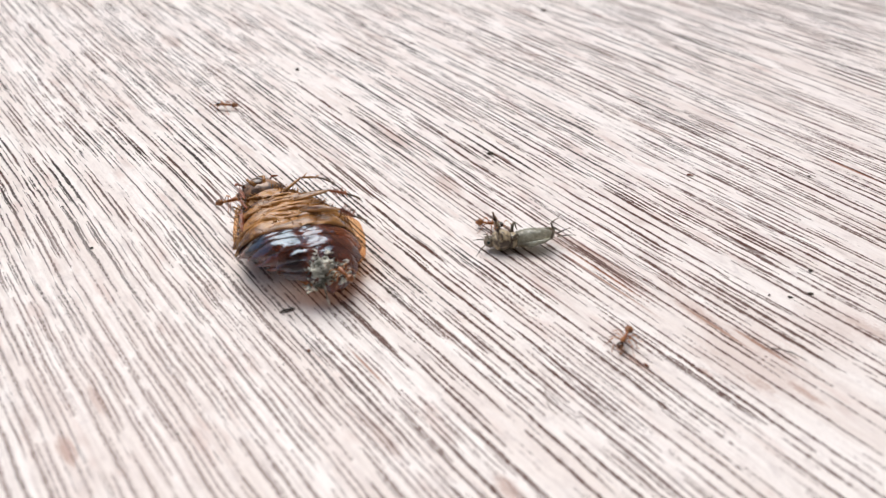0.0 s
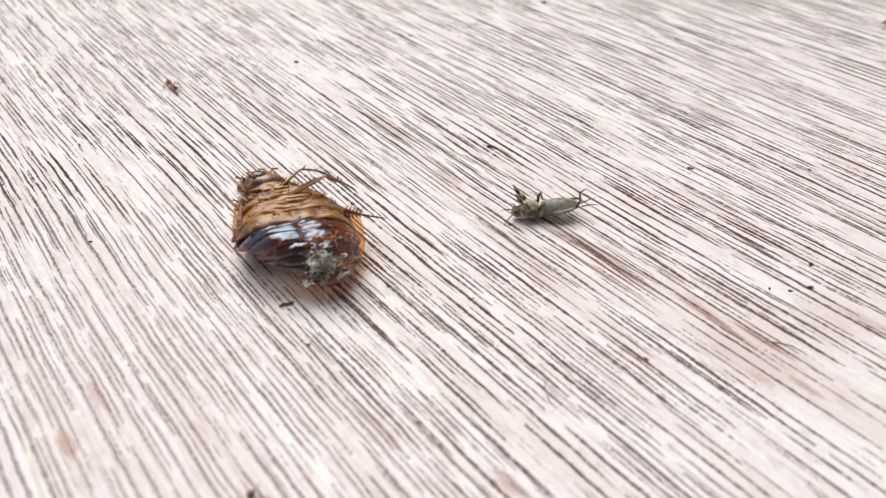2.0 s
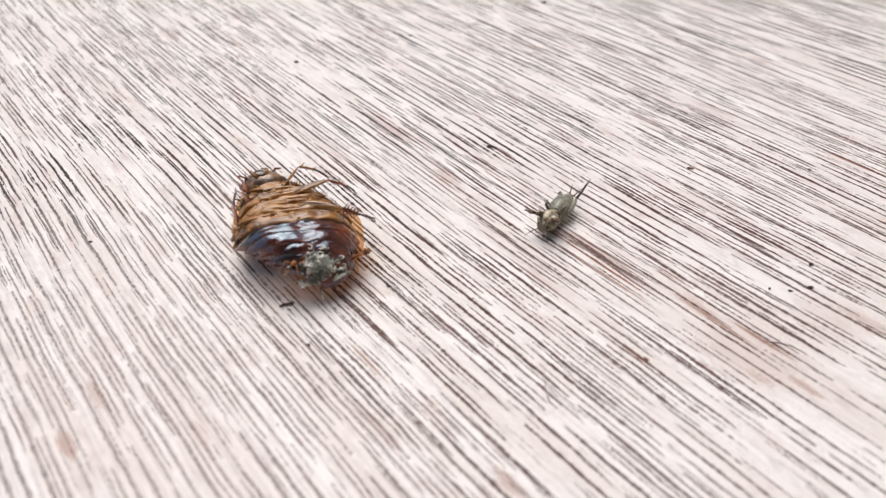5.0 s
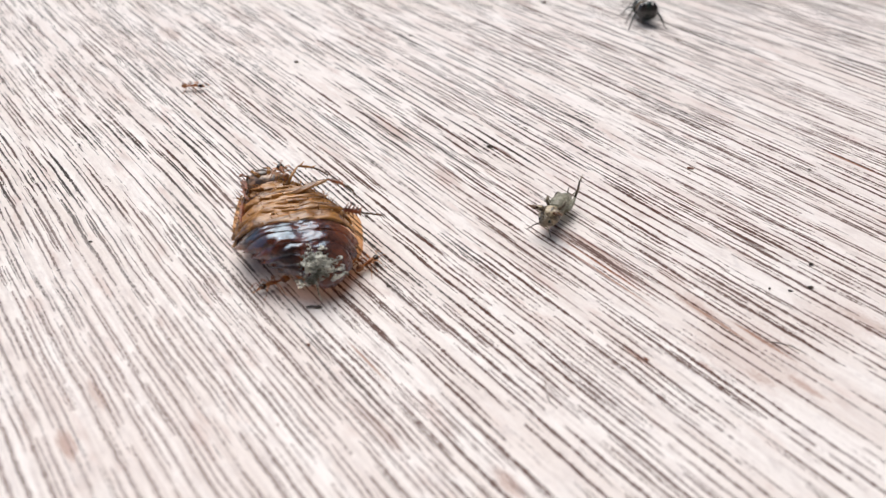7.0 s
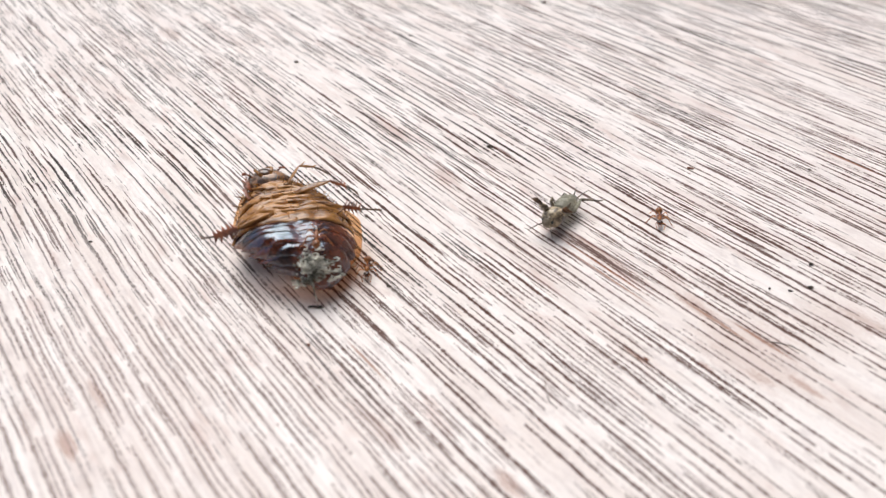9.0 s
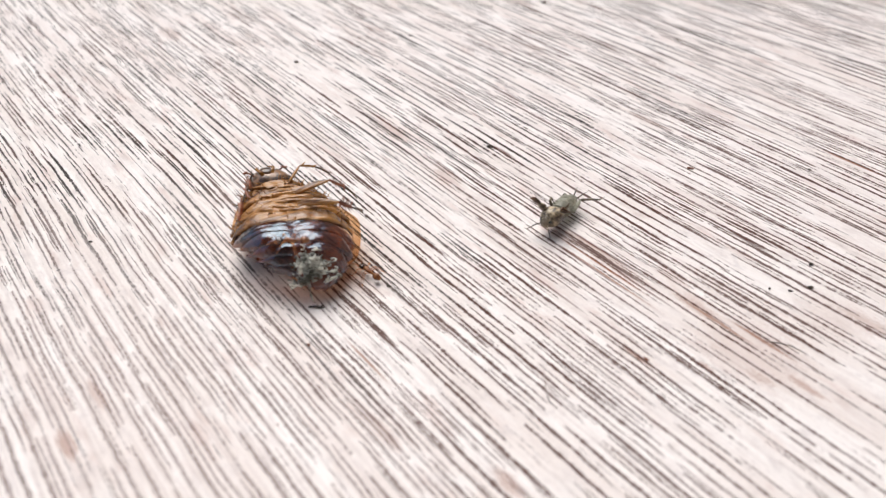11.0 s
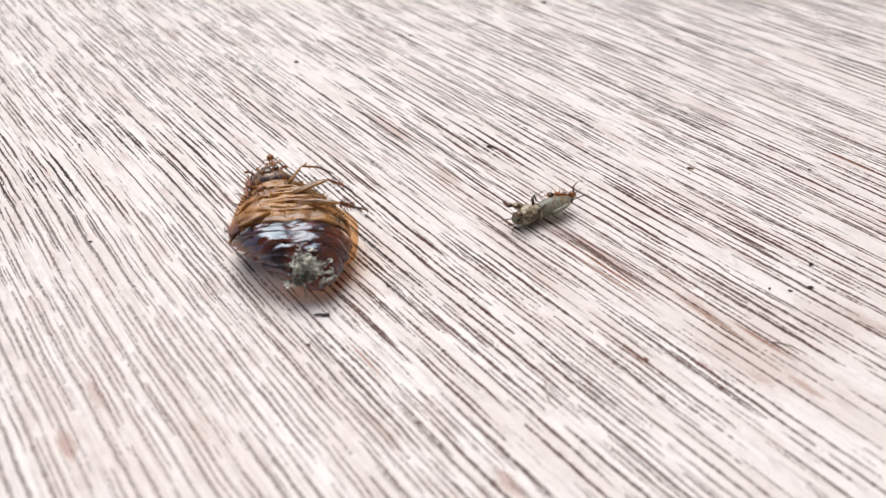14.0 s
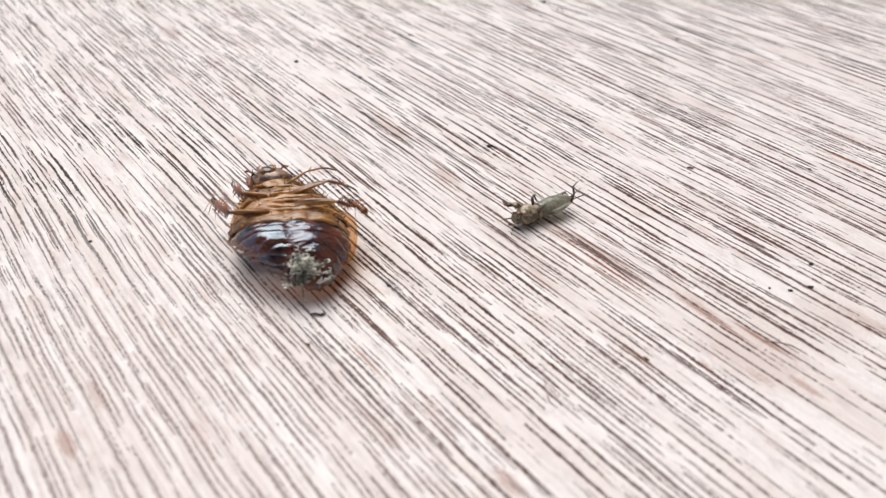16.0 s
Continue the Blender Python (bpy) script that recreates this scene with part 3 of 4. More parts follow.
                if o.name.startswith("belly_plate"):
                    w.co.z += 0.95 * MM * min(1.0, -w.co.x / MM / 3.5) * max(0.0, min(1.0, (-1.5 - w.co.y / MM) / 3.0))
            w.co.x += lean(w.co.y / MM) * MM
    return b


LEGS = [  # side, hip x, y, femur, tibia, tarsus
    (1, 1.2, 3.9, 2.6, 1.7, 1.6), (1, 1.2, 1.3, 3.7, 2.2, 2.4), (1, 1.0, -0.9, 4.4, 1.9, 2.8),
    (-1, -1.2, 3.9, 2.0, 1.5, 1.0), (-1, -1.4, 1.3, 2.6, 2.2, 1.4), (-1, -1.6, -1.8, 3.8, 3.0, 2.0)]


def make_beetle_legs(b):
    made = []
    for side, x, y, f, t, a in LEGS:
        femur = part("leg", leg_piece_femur(f, 0.62 if side > 0 else 0.66), GOLD, b, "golden brown thigh")
        tibia = part("shin", leg_piece_tibia(t, 5, 0.55 if side > 0 else 0.85), GOLD if (side > 0 and y > 3) else RUST, femur, "spiny rust brown shin")
        tarsus = part("foot", leg_piece_tarsus(a), UMBER, femur)
        made.append((femur, tibia, tarsus))
    return made


beetle = make_beetle()
beetle_legs = make_beetle_legs(beetle)


# ---- the mole cricket nymph: on its back, head to +x ----
diggers, kickers = [], []


def make_cricket():
    b = thing("mole_cricket", "small olive grey mole cricket lying on its back on the board", "cricket")
    bm = bmesh.new()
    pts, rad = [], []
    for k in range(25):
        q = k / 24
        pts.append((0.4 - 3.9 * q, 0, 1.08 + 0.22 * math.sin(q * 2.6) + 0.25 * q * q))
        rad.append((1.02 * math.sin(math.pi * (0.30 + 0.655 * q)) ** 0.6) * (1 + 0.035 * math.cos(q * 8 * 2 * math.pi)))
    tube(bm, pts, rad, 18, 0.92)
    part("abdomen", bm, OLIVE, b, "smooth olive grey ringed abdomen")
    bm = bmesh.new()
    blob(bm, (0.95, 0, 0.95), (0.85, 0.95, 0.85), 16, 0.06, 1.0)
    part("mid_body", bm, TAN_SKIN, b)
    bm = bmesh.new()
    blob(bm, (2.0, 0, 1.12), (1.2, 1.2, 1.1), 18, 0.05, 2.0)
    part("neck_shield", bm, TAN_SKIN, b, "mottled tan neck shield")
    bm = bmesh.new()
    blob(bm, (3.2, 0, 0.95), (0.72, 0.66, 0.64), 14, 0.06, 3.0)
    head = part("head", bm, OLIVE_DARK, b, "dark olive head")
    for side in (-1, 1):
        bm = bmesh.new()
        blob(bm, (3.42, side * 0.48, 1.15), (0.2, 0.2, 0.2), 8)
        part("eye", bm, FLY_BODY, head)
        bm = bmesh.new()
        tube(bm, [(3.6, side * 0.3, 0.9), (4.2, side * 0.8, 0.7), (4.8, side * 1.4, 0.15)], [0.08, 0.06, 0.03], 5)
        part("antenna", bm, OLIVE_DARK, head)
        bm = bmesh.new()
        tube(bm, [(3.3, side * 0.15, 1.4), (3.65, side * 0.25, 1.8), (3.95, side * 0.2, 1.7)], [0.09, 0.07, 0.04], 5)
        part("feeler", bm, OLIVE_DARK, head)
        # digging foreleg with a toothed paw, drawn stretched forward from its hip
        bm = bmesh.new()
        tube(bm, [(0, 0, 0), (0.5, side * 0.12, 0.15), (1.05, side * 0.05, 0.1)], [0.34, 0.50, 0.32], 8, 0.7)
        fore = part("digging_leg", bm, TAN_SKIN, b, "tan digging foreleg", pose(2.4 * MM, side * 0.6 * MM, 1.75 * MM))
        bm = bmesh.new()
        tube(bm, [(1.0, side * 0.05, 0.1), (1.4, 0, 0.1), (1.75, side * -0.05, 0.05)], [0.26, 0.40, 0.44], 8, 0.5)
        for k in range(4):
            a = -0.5 + 0.34 * k
            tube(bm, [(1.7, side * 0.5 * a, 0.05), (2.05, side * 0.75 * a, 0.1), (2.3 - 0.3 * abs(a), side * 0.95 * a, 0.0)], [0.12, 0.085, 0.03], 5)
        part("paw", bm, UMBER, fore, "brown toothed paw")
        diggers.append(fore)
        # middle leg, thin and bent upward
        bm = bmesh.new()
        tube(bm, [(0.9, side * 0.5, 1.5), (0.8, side * 1.0, 2.2), (0.55, side * 1.05, 2.6)], [0.16, 0.17, 0.11], 7)
        tube(bm, [(0.55, side * 1.05, 2.55), (0.45, side * 0.8, 2.1), (0.3, side * 0.65, 1.8)], [0.10, 0.08, 0.04], 6)
        part("middle_leg", bm, OLIVE_DARK, b)
        # hind leg: thick thigh along the abdomen, shin standing up behind
        bm = bmesh.new()
        tube(bm, [(0.3, side * 0.6, 1.1), (-1.0, side * 1.0, 1.15), (-2.2, side * 1.0, 1.4), (-3.1, side * 0.9, 1.7)], [0.26, 0.40, 0.26, 0.13], 8, 0.8)
        hind = part("hind_leg", bm, OLIVE, b, "olive grey hind thigh")
        bm = bmesh.new()
        if side > 0:
            tube(bm, [(0, 0, 0), (-0.4, 0.05, 0.95), (-0.3, 0.05, 2.0)], [0.15, 0.14, 0.10], 6)
            tube(bm, [(-0.3, 0.05, 1.95), (-0.7, 0.05, 2.25), (-1.2, 0, 2.35)], [0.09, 0.07, 0.03], 6)
            kickers.append(part("shin", bm, OLIVE_DARK, hind, "", pose(-3.05 * MM, 0.9 * MM, 1.65 * MM)))
        else:
            tube(bm, [(-3.05, -0.9, 1.65), (-3.9, -1.4, 1.3), (-4.4, -1.8, 0.7)], [0.15, 0.13, 0.09], 6)
            tube(bm, [(-4.4, -1.8, 0.7), (-5.0, -2.1, 0.25)], [0.08, 0.03], 6)
            part("shin", bm, OLIVE_DARK, hind)
        bm = bmesh.new()
        tube(bm, [(-3.8, side * 0.25, 1.4), (-4.8, side * 0.5, 1.7), (-5.6, side * 0.7, 1.8)], [0.09, 0.06, 0.02], 5)
        part("tail_bristle", bm, OLIVE_DARK, b)
    return b


cricket = make_cricket()


# ---- ants: head to +x ----
def make_ant(k=0.82):
    a = thing("ant", "small orange brown ant with dark head running over the board", "ant", "ants on the board")
    bm = bmesh.new()
    tube(bm, [(-0.55, 0, 0.78), (-0.35, 0, 0.86), (0.1, 0, 0.86), (0.45, 0, 0.98), (0.75, 0, 0.9), (0.9, 0, 0.85)], [0.10, 0.20, 0.22, 0.30, 0.22, 0.10], 10)
    part("trunk", bm, ANT_SKIN, a, "orange brown trunk")
    bm = bmesh.new()
    blob(bm, (-0.68, 0, 0.86), (0.12, 0.12, 0.2), 8)
    blob(bm, (-0.88, 0, 0.82), (0.12, 0.13, 0.16), 8)
    part("waist", bm, ANT_SKIN, a)
    bm = bmesh.new()
    tube(bm, [(-0.95, 0, 0.82), (-1.15, 0, 0.86), (-1.5, 0, 0.86), (-1.85, 0, 0.76), (-2.05, 0, 0.66)], [0.12, 0.40, 0.50, 0.32, 0.06], 12, 0.9)
    part("hind_body", bm, ANT_REAR, a, "rounded brown hind body")
    bm = bmesh.new()
    blob(bm, (1.30, 0, 0.80), (0.45, 0.40, 0.32), 14)
    head = part("head", bm, ANT_DARK, a, "dark brown head")
    for side in (-1, 1):
        bm = bmesh.new()
        blob(bm, (1.40, side * 0.33, 0.88), (0.09, 0.06, 0.09), 8)
        part("eye", bm, FLY_BODY, head)
        bm = bmesh.new()
        tube(bm, [(1.62, side * 0.13, 0.8), (1.85, side * 0.5, 1.12), (2.0, side * 0.62, 1.15)], [0.05, 0.045, 0.04], 5)
        tube(bm, [(2.0, side * 0.62, 1.15), (2.4, side * 0.55, 0.9), (2.7, side * 0.45, 0.7)], [0.04, 0.05, 0.06], 5)
        part("antenna", bm, ANT_SKIN, head)
        bm = bmesh.new()
        tube(bm, [(1.65, side * 0.16, 0.68), (1.90, side * 0.17, 0.62), (2.02, side * 0.03, 0.6)], [0.07, 0.055, 0.02], 5)
        part("jaw", bm, ANT_SKIN, head)
        for x, spread in ((0.5, 0.75), (0.1, -0.15), (-0.25, -0.9)):
            bm = bmesh.new()
            ex = spread
            tube(bm, [(0, 0, 0), (0.25 * ex, side * 0.55, 0.35), (0.42 * ex, side * 0.85, 0.3)], [0.06, 0.07, 0.05], 6)
            tube(bm, [(0.42 * ex, side * 0.85, 0.3), (0.75 * ex, side * 1.2, -0.35), (1.05 * ex, side * 1.45, -0.76), (1.3 * ex, side * 1.6, -0.76)], [0.05, 0.04, 0.03, 0.02], 6)
            leg = part("leg", bm, ANT_SKIN, a)
            leg.matrix_basis = pose(x * MM * k, side * 0.18 * MM * k, 0.78 * MM * k)
    for o in a.children_recursive:
        o.data.transform(Matrix.Scale(k, 4))
    return a


ants = [make_ant()]
for _ in range(5):
    ants.append(copy_thing(ants[0], pose(0, 0, 0)))


# ---- the fly: head to +x ----
def make_fly():
    a = thing("fly", "black green fly with clear wings standing on the board", "fly")
    bm = bmesh.new()
    blob(bm, (0.6, 0, 2.3), (1.9, 1.6, 1.5), 20, 0.03, 1.0)
    part("thorax", bm, FLY_THORAX, a, "amber brown thorax")
    bm = bmesh.new()
    tube(bm, [(-0.6, 0, 2.0), (-1.2, 0, 1.95), (-2.4, 0, 1.8), (-3.6, 0, 1.5), (-4.4, 0, 1.2)], [1.1, 1.55, 1.65, 1.1, 0.2], 18, 0.9)
    part("abdomen", bm, FLY_BODY, a, "glossy black green abdomen")
    bm = bmesh.new()
    blob(bm, (2.6, 0, 2.6), (1.45, 2.0, 1.85), 20)
    head = part("head", bm, FLY_BODY, a)
    for side in (-1, 1):
        bm = bmesh.new()
        blob(bm, (2.95, side * 0.95, 2.75), (1.2, 1.1, 1.6), 18)
        part("eye", bm, FLY_EYE, head, "large glossy black brown eye")
        bm = bmesh.new()
        rows = []
        for j in range(11):
            q = j / 10
            wd = 0.8 * math.sin(math.pi * min(0.97, 0.10 + 0.86 * q)) ** 0.6
            cx, cy = 0.6 - 5.2 * q, side * (1.0 + 2.2 * q)
            rows.append([bm.verts.new((cx + side * 0.0 + 0.35 * s * wd, cy + s * wd * 0.75, 2.9 - 0.9 * q + 0.08 * math.sin(7 * q + 3 * s))) for s in (-1, -0.33, 0.33, 1)])
        for r0, r1 in zip(rows, rows[1:]):
            for i in range(3):
                bm.faces.new((r0[i], r0[i + 1], r1[i + 1], r1[i]))
        wing = part("wing", bm, WING, a, "clear smoky wing")
        wing.modifiers.new("thickness", "SOLIDIFY").thickness = 0.00003
        bm = bmesh.new()
        tube(bm, [(4.0, side * 0.2, 2.3), (4.35, side * 0.25, 1.9)], [0.12, 0.08], 6)
        part("antenna", bm, FLY_BODY, head)
        for x, ex in ((1.6, 2.4), (0.7, 1.0), (-0.2, -1.4)):
            bm = bmesh.new()
            tube(bm, [(x, side * 1.0, 1.7), (x + 0.5 * ex, side * 2.2, 2.1), (x + 0.75 * ex, side * 2.6, 1.9)], [0.22, 0.20, 0.13], 7)
            tube(bm, [(x + 0.75 * ex, side * 2.6, 1.95), (x + 1.05 * ex, side * 3.1, 0.9), (x + 1.25 * ex, side * 3.4, 0.12), (x + 1.7 * ex, side * 3.8, 0.06)], [0.15, 0.11, 0.08, 0.05], 6)
            part("leg", bm, FLY_BODY, a)
    for o in a.children_recursive:
        o.data.transform(Matrix.Scale(0.86, 4))
    return a


fly = make_fly()


# ---- crumbs and chips on the board ----
def crumb(px, py, size, material, label, long=1.0, turn=0.0, seed=1):
    rnd = random.Random(seed)
    size *= 0.8 if py > 250 else 0.6
    bm = bmesh.new()
    for k in range(4):
        blob(bm, (rnd.uniform(-0.35, 0.35) * size * long, rnd.uniform(-0.3, 0.3) * size, size * 0.35), (size * long * rnd.uniform(0.35, 0.6), size * rnd.uniform(0.3, 0.5), size * rnd.uniform(0.2, 0.4)), 9, 0.9, seed + k * 3.7)
    low = min(w.co.z for w in bm.verts)
    bmesh.ops.translate(bm, vec=(0, 0, -low), verts=bm.verts)
    ob = part("crumb", bm, material, None, label)
    g = on_board(px, py)
    ob.matrix_basis = pose(g.x * MM, g.y * MM, 0, 0, 0, turn)
    return tagged(ob, label, "crumb", "crumbs on the board")


DARK, RED, PALE = "tiny dark crumb of dirt on the board", "tiny rust brown crumb on the board", "tiny pale chip of wood on the board"
for k, (px, py, size, mat, lab, long, turn) in enumerate((
        (866, 261, 0.45, CRUMB, DARK, 1.3, 20), (726, 64, 0.5, CRUMB, DARK, 1.8, 30), (960, 6, 0.5, CRUMB, DARK, 3.4, 10), (1434, 469, 0.40, CRUMB, DARK, 1.0, 0),
        (1436, 509, 0.33, CRUMB, DARK, 1.8, 10), (1400, 516, 0.28, CRUMB, DARK, 2.6, -10), (1362, 512, 0.25, CRUMB, DARK, 1.2, 30), (152, 226, 0.5, CRUMB, DARK, 1.3, 0),
        (525, 111, 0.55, CRUMB, DARK, 1.4, 40), (688, 507, 0.36, CRUMB, DARK, 1.1, 0), (547, 611, 0.30, RED_CRUMB, RED, 1.2, 0), (502, 636, 0.2, CRUMB, DARK, 1.0, 0),
        (1222, 299, 0.36, RED_CRUMB, RED, 1.4, 0), (902, 399, 0.24, CRUMB, DARK, 1.0, 0), (1142, 636, 0.24, RED_CRUMB, RED, 1.8, -50), (1432, 301, 0.36, CRUMB, DARK, 1.0, 0),
        (1198, 70, 0.4, CRUMB, DARK, 1.6, 0), (634, 84, 0.5, CRUMB, DARK, 1.6, -10), (492, 752, 0.14, RED_CRUMB, RED, 2.0, 120), (312, 758, 0.18, PALE_CRUMB, PALE, 1.6, 20),
        (424, 540, 0.22, CRUMB, DARK, 1.0, 0), (160, 429, 0.28, CRUMB, DARK, 1.4, 0))):
    crumb(px, py, size, mat, lab, long, turn, k + 3)

bm = bmesh.new()
tube(bm, [(-0.75, 0, 0.12), (-0.2, 0.08, 0.2), (0.3, 0.0, 0.16), (0.75, 0.15, 0.12)], [0.07, 0.11, 0.11, 0.06], 6)
tube(bm, [(0.2, 0, 0.16), (0.45, 0.25, 0.14), (0.55, 0.45, 0.10)], [0.08, 0.06, 0.04], 6)
for places in (((962, 656), (966, 690), (972, 712), (986, 724)), ((1352, 605), (1376, 607), (1400, 613), (1420, 624))):
    bm2 = bmesh.new()
    start = on_board(*places[0])
    tube(bm2, [on_board(*p) - start + Vector((0, 0, 0.06)) for p in places], [0.03] + [0.055] * (len(places) - 2) + [0.03], 6)
    fibre = tagged(part("fibre", bm2, FIBRE, None), "thin grey plant fibre lying on the board", "fibre", "fibres on the board")
    fibre.matrix_basis = pose(start.x * MM, start.y * MM, 0)
twig = tagged(part("twig", bm, CRUMB, None), "tiny dark grey splinter lying beside the beetle", "splinter")


# ---- what moves ----
def spread(rows):
    """Rows of t, x, y, z, bearing; adds rows where the turn is large."""
    out = [rows[0]]
    for r in rows[1:]:
        a = out[-1]
        turn = (r[4] - a[4] + 180) % 360 - 180
        n = max(1, math.ceil(abs(turn) / 60))
        for k in range(1, n + 1):
            q = k / n
            out.append((a[0] + (r[0] - a[0]) * q, *(a[i] + (r[i] - a[i]) * q for i in (1, 2, 3)), a[4] + turn * q))
    return out


def carry(ob, rows, tilt=0.0):
    walk(ob, [(t, pose(x * MM, y * MM, z * MM, 0, tilt, b)) for t, x, y, z, b in spread(rows)])


BEETLE_KEYS = [(0, -15.62, 63.73, 26.4), (0.2, -15.62, 63.73, 26.4), (0.3, -15.52, 63.73, 31.8), (0.45, -15.62, 63.73, 26.4), (2.5, -15.62, 63.81, 25.3), (4.2, -15.62, 63.73, 24.1), (7, -15.62, 63.81, 21.9),
               (7.5, -15.52, 63.81, 25.3), (8, -15.62, 63.81, 20.8), (9, -15.62, 63.81, 19.7), (11.5, -15.72, 63.90, 17.4), (13.5, -15.82, 63.90, 16.3), (16, -15.92, 63.90, 15.2)]


def beetle_at(t):
    for a, b in zip(BEETLE_KEYS, BEETLE_KEYS[1:]):
        if t <= b[0]:
            q = (t - a[0]) / (b[0] - a[0])
            return [a[i] + (b[i] - a[i]) * q for i in (1, 2, 3)]
    return list(BEETLE_KEYS[-1][1:])


def to_beetle(t, p):
    x, y, rz = beetle_at(t)
    return Matrix.Rotation(-radians(rz), 3, "Z") @ (Vector(p) - Vector((x, y, 0)))


def reach(hip, foot, a, b, up):
    """Poses of thigh and shin so that the shin's end comes near foot, the knee bent towards up."""
    d = foot - hip
    n = max(abs(a - b) + 0.1, min(a + b - 0.05, d.length))
    ex = d.normalized()
    up = up - ex * ex.dot(up)
    up = up.normalized() if up.length > 0.05 else Vector((0, 1, 0))
    k = math.acos(max(-1, min(1, (a * a + n * n - b * b) / (2 * a * n))))
    fx = ex * math.cos(k) + up * math.sin(k)
    knee = hip + fx * a
    tx = (hip + ex * n - knee).normalized()
    ey = fx.cross(tx)
    ey = ey.normalized() if ey.length > 1e-4 else fx.cross(Vector((0, 0, 1))).normalized()

    def basis(vx, at):
        vz = vx.cross(ey)
        m = Matrix((vx, ey, vz)).transposed().to_4x4()
        m.translation = at * MM
        return m

    thigh, shin = basis(fx, hip), basis(tx, knee)
    return thigh, thigh.inverted() @ shin


# where the feet of the kicking legs are, by time: picture place and height
TUCKED = {3: (-2.9, 7.2, 4.4), 4: (-3.5, 5.9, 4.4), 5: (-3.7, 3.9, 4.6)}   # feet folded over the breast, in the beetle's space
KICKS = {
    5: [(0, None, 0, 0), (0.1, 400, 395, 4), (0.2, 352, 398, 4), (0.3, 345, 380, 5), (0.4, 385, 385, 5), (0.5, 388, 374, 5), (0.9, 372, 345, 6), (1.0, 350, 352, 6), (1.2, 385, 375, 5), (1.5, 388, 398, 4), (1.6, 340, 418, 4),
        (1.8, 395, 385, 5), (2.0, None, 0, 0), (2.2, 335, 392, 5), (2.5, 398, 375, 5), (2.8, 340, 420, 4), (2.9, 348, 390, 5), (3.0, 462, 318, 6.5), (3.1, 395, 365, 5), (3.5, None, 0, 0), (4.2, None, 0, 0), (6.3, 370, 385, 5),
        (6.4, 345, 425, 4), (6.5, None, 0, 0), (7.5, None, 0, 0), (7.8, 380, 355, 6), (7.9, 345, 325, 7), (8.0, 354, 318, 7), (8.2, 372, 322, 7), (8.5, 393, 385, 5), (8.8, 390, 390, 4), (9.0, 362, 425, 3.5), (9.2, 400, 385, 5),
        (11.3, None, 0, 0), (12.5, None, 0, 0), (13.0, None, 0, 0), (13.5, 378, 408, 4), (14.0, 396, 414, 3.5), (14.5, 370, 436, 3), (14.7, 395, 390, 5), (14.9, 345, 345, 7), (15.0, 338, 340, 7),
        (15.2, 350, 340, 7), (15.5, 352, 338, 7), (15.8, 355, 345, 7), (15.9, 395, 360, 5), (16.0, 372, 360, 5)],
    4: [(0, None, 0, 0), (7.4, None, 0, 0), (7.5, 408, 318, 6), (7.8, 412, 315, 6), (7.9, 438, 275, 8), (8.0, 440, 262, 8), (8.2, 432, 270, 8), (8.5, 395, 340, 5), (9.0, None, 0, 0), (14.7, None, 0, 0),
        (14.9, 400, 318, 6), (15.0, 398, 312, 6), (15.3, 402, 290, 7), (15.5, 400, 300, 7), (15.8, 415, 285, 7), (16.0, 408, 330, 5)],
    3: [(0, None, 0, 0), (16, None, 0, 0)],
    0: [(0, 575, 302, 5), (2, 575, 303, 5), (4, 572, 305, 5), (9, 570, 297, 5), (12.5, 572, 296, 5), (15, 580, 298, 5), (16, 582, 295, 5)],
    1: [(0, 632, 335, 4), (0.2, 650, 320, 5), (0.3, 672, 300, 6), (0.5, 640, 340, 4), (1.0, 628, 340, 4), (2.0, 625, 330, 5), (4, 628, 335, 4), (7.0, 625, 332, 4), (9.0, 630, 335, 4), (12, 625, 340, 4), (14, 625, 335, 4),
        (15, 632, 328, 4), (16, 628, 332, 4)],
    2: [(0, 645, 380, 4), (0.2, 665, 388, 4), (0.3, 690, 372, 5), (0.4, 650, 380, 4), (0.5, 645, 365, 4), (1.0, 655, 370, 4), (1.5, 640, 365, 4), (2.0, 685, 390, 3), (2.5, 650, 375, 4), (3.0, 665, 385, 3), (3.5, 662, 383, 3),
        (4.0, 650, 385, 3.5), (6.5, 675, 390, 3), (7.0, 685, 385, 3), (7.5, 690, 340, 5), (8.0, 650, 372, 4), (8.5, 640, 370, 4), (9.0, 690, 376, 3), (9.2, 650, 370, 4), (11.5, 640, 375, 4), (12.5, 645, 372, 4), (14.5, 650, 368, 4),
        (15, 655, 345, 5), (15.5, 632, 370, 4), (16, 640, 372, 4)],
}

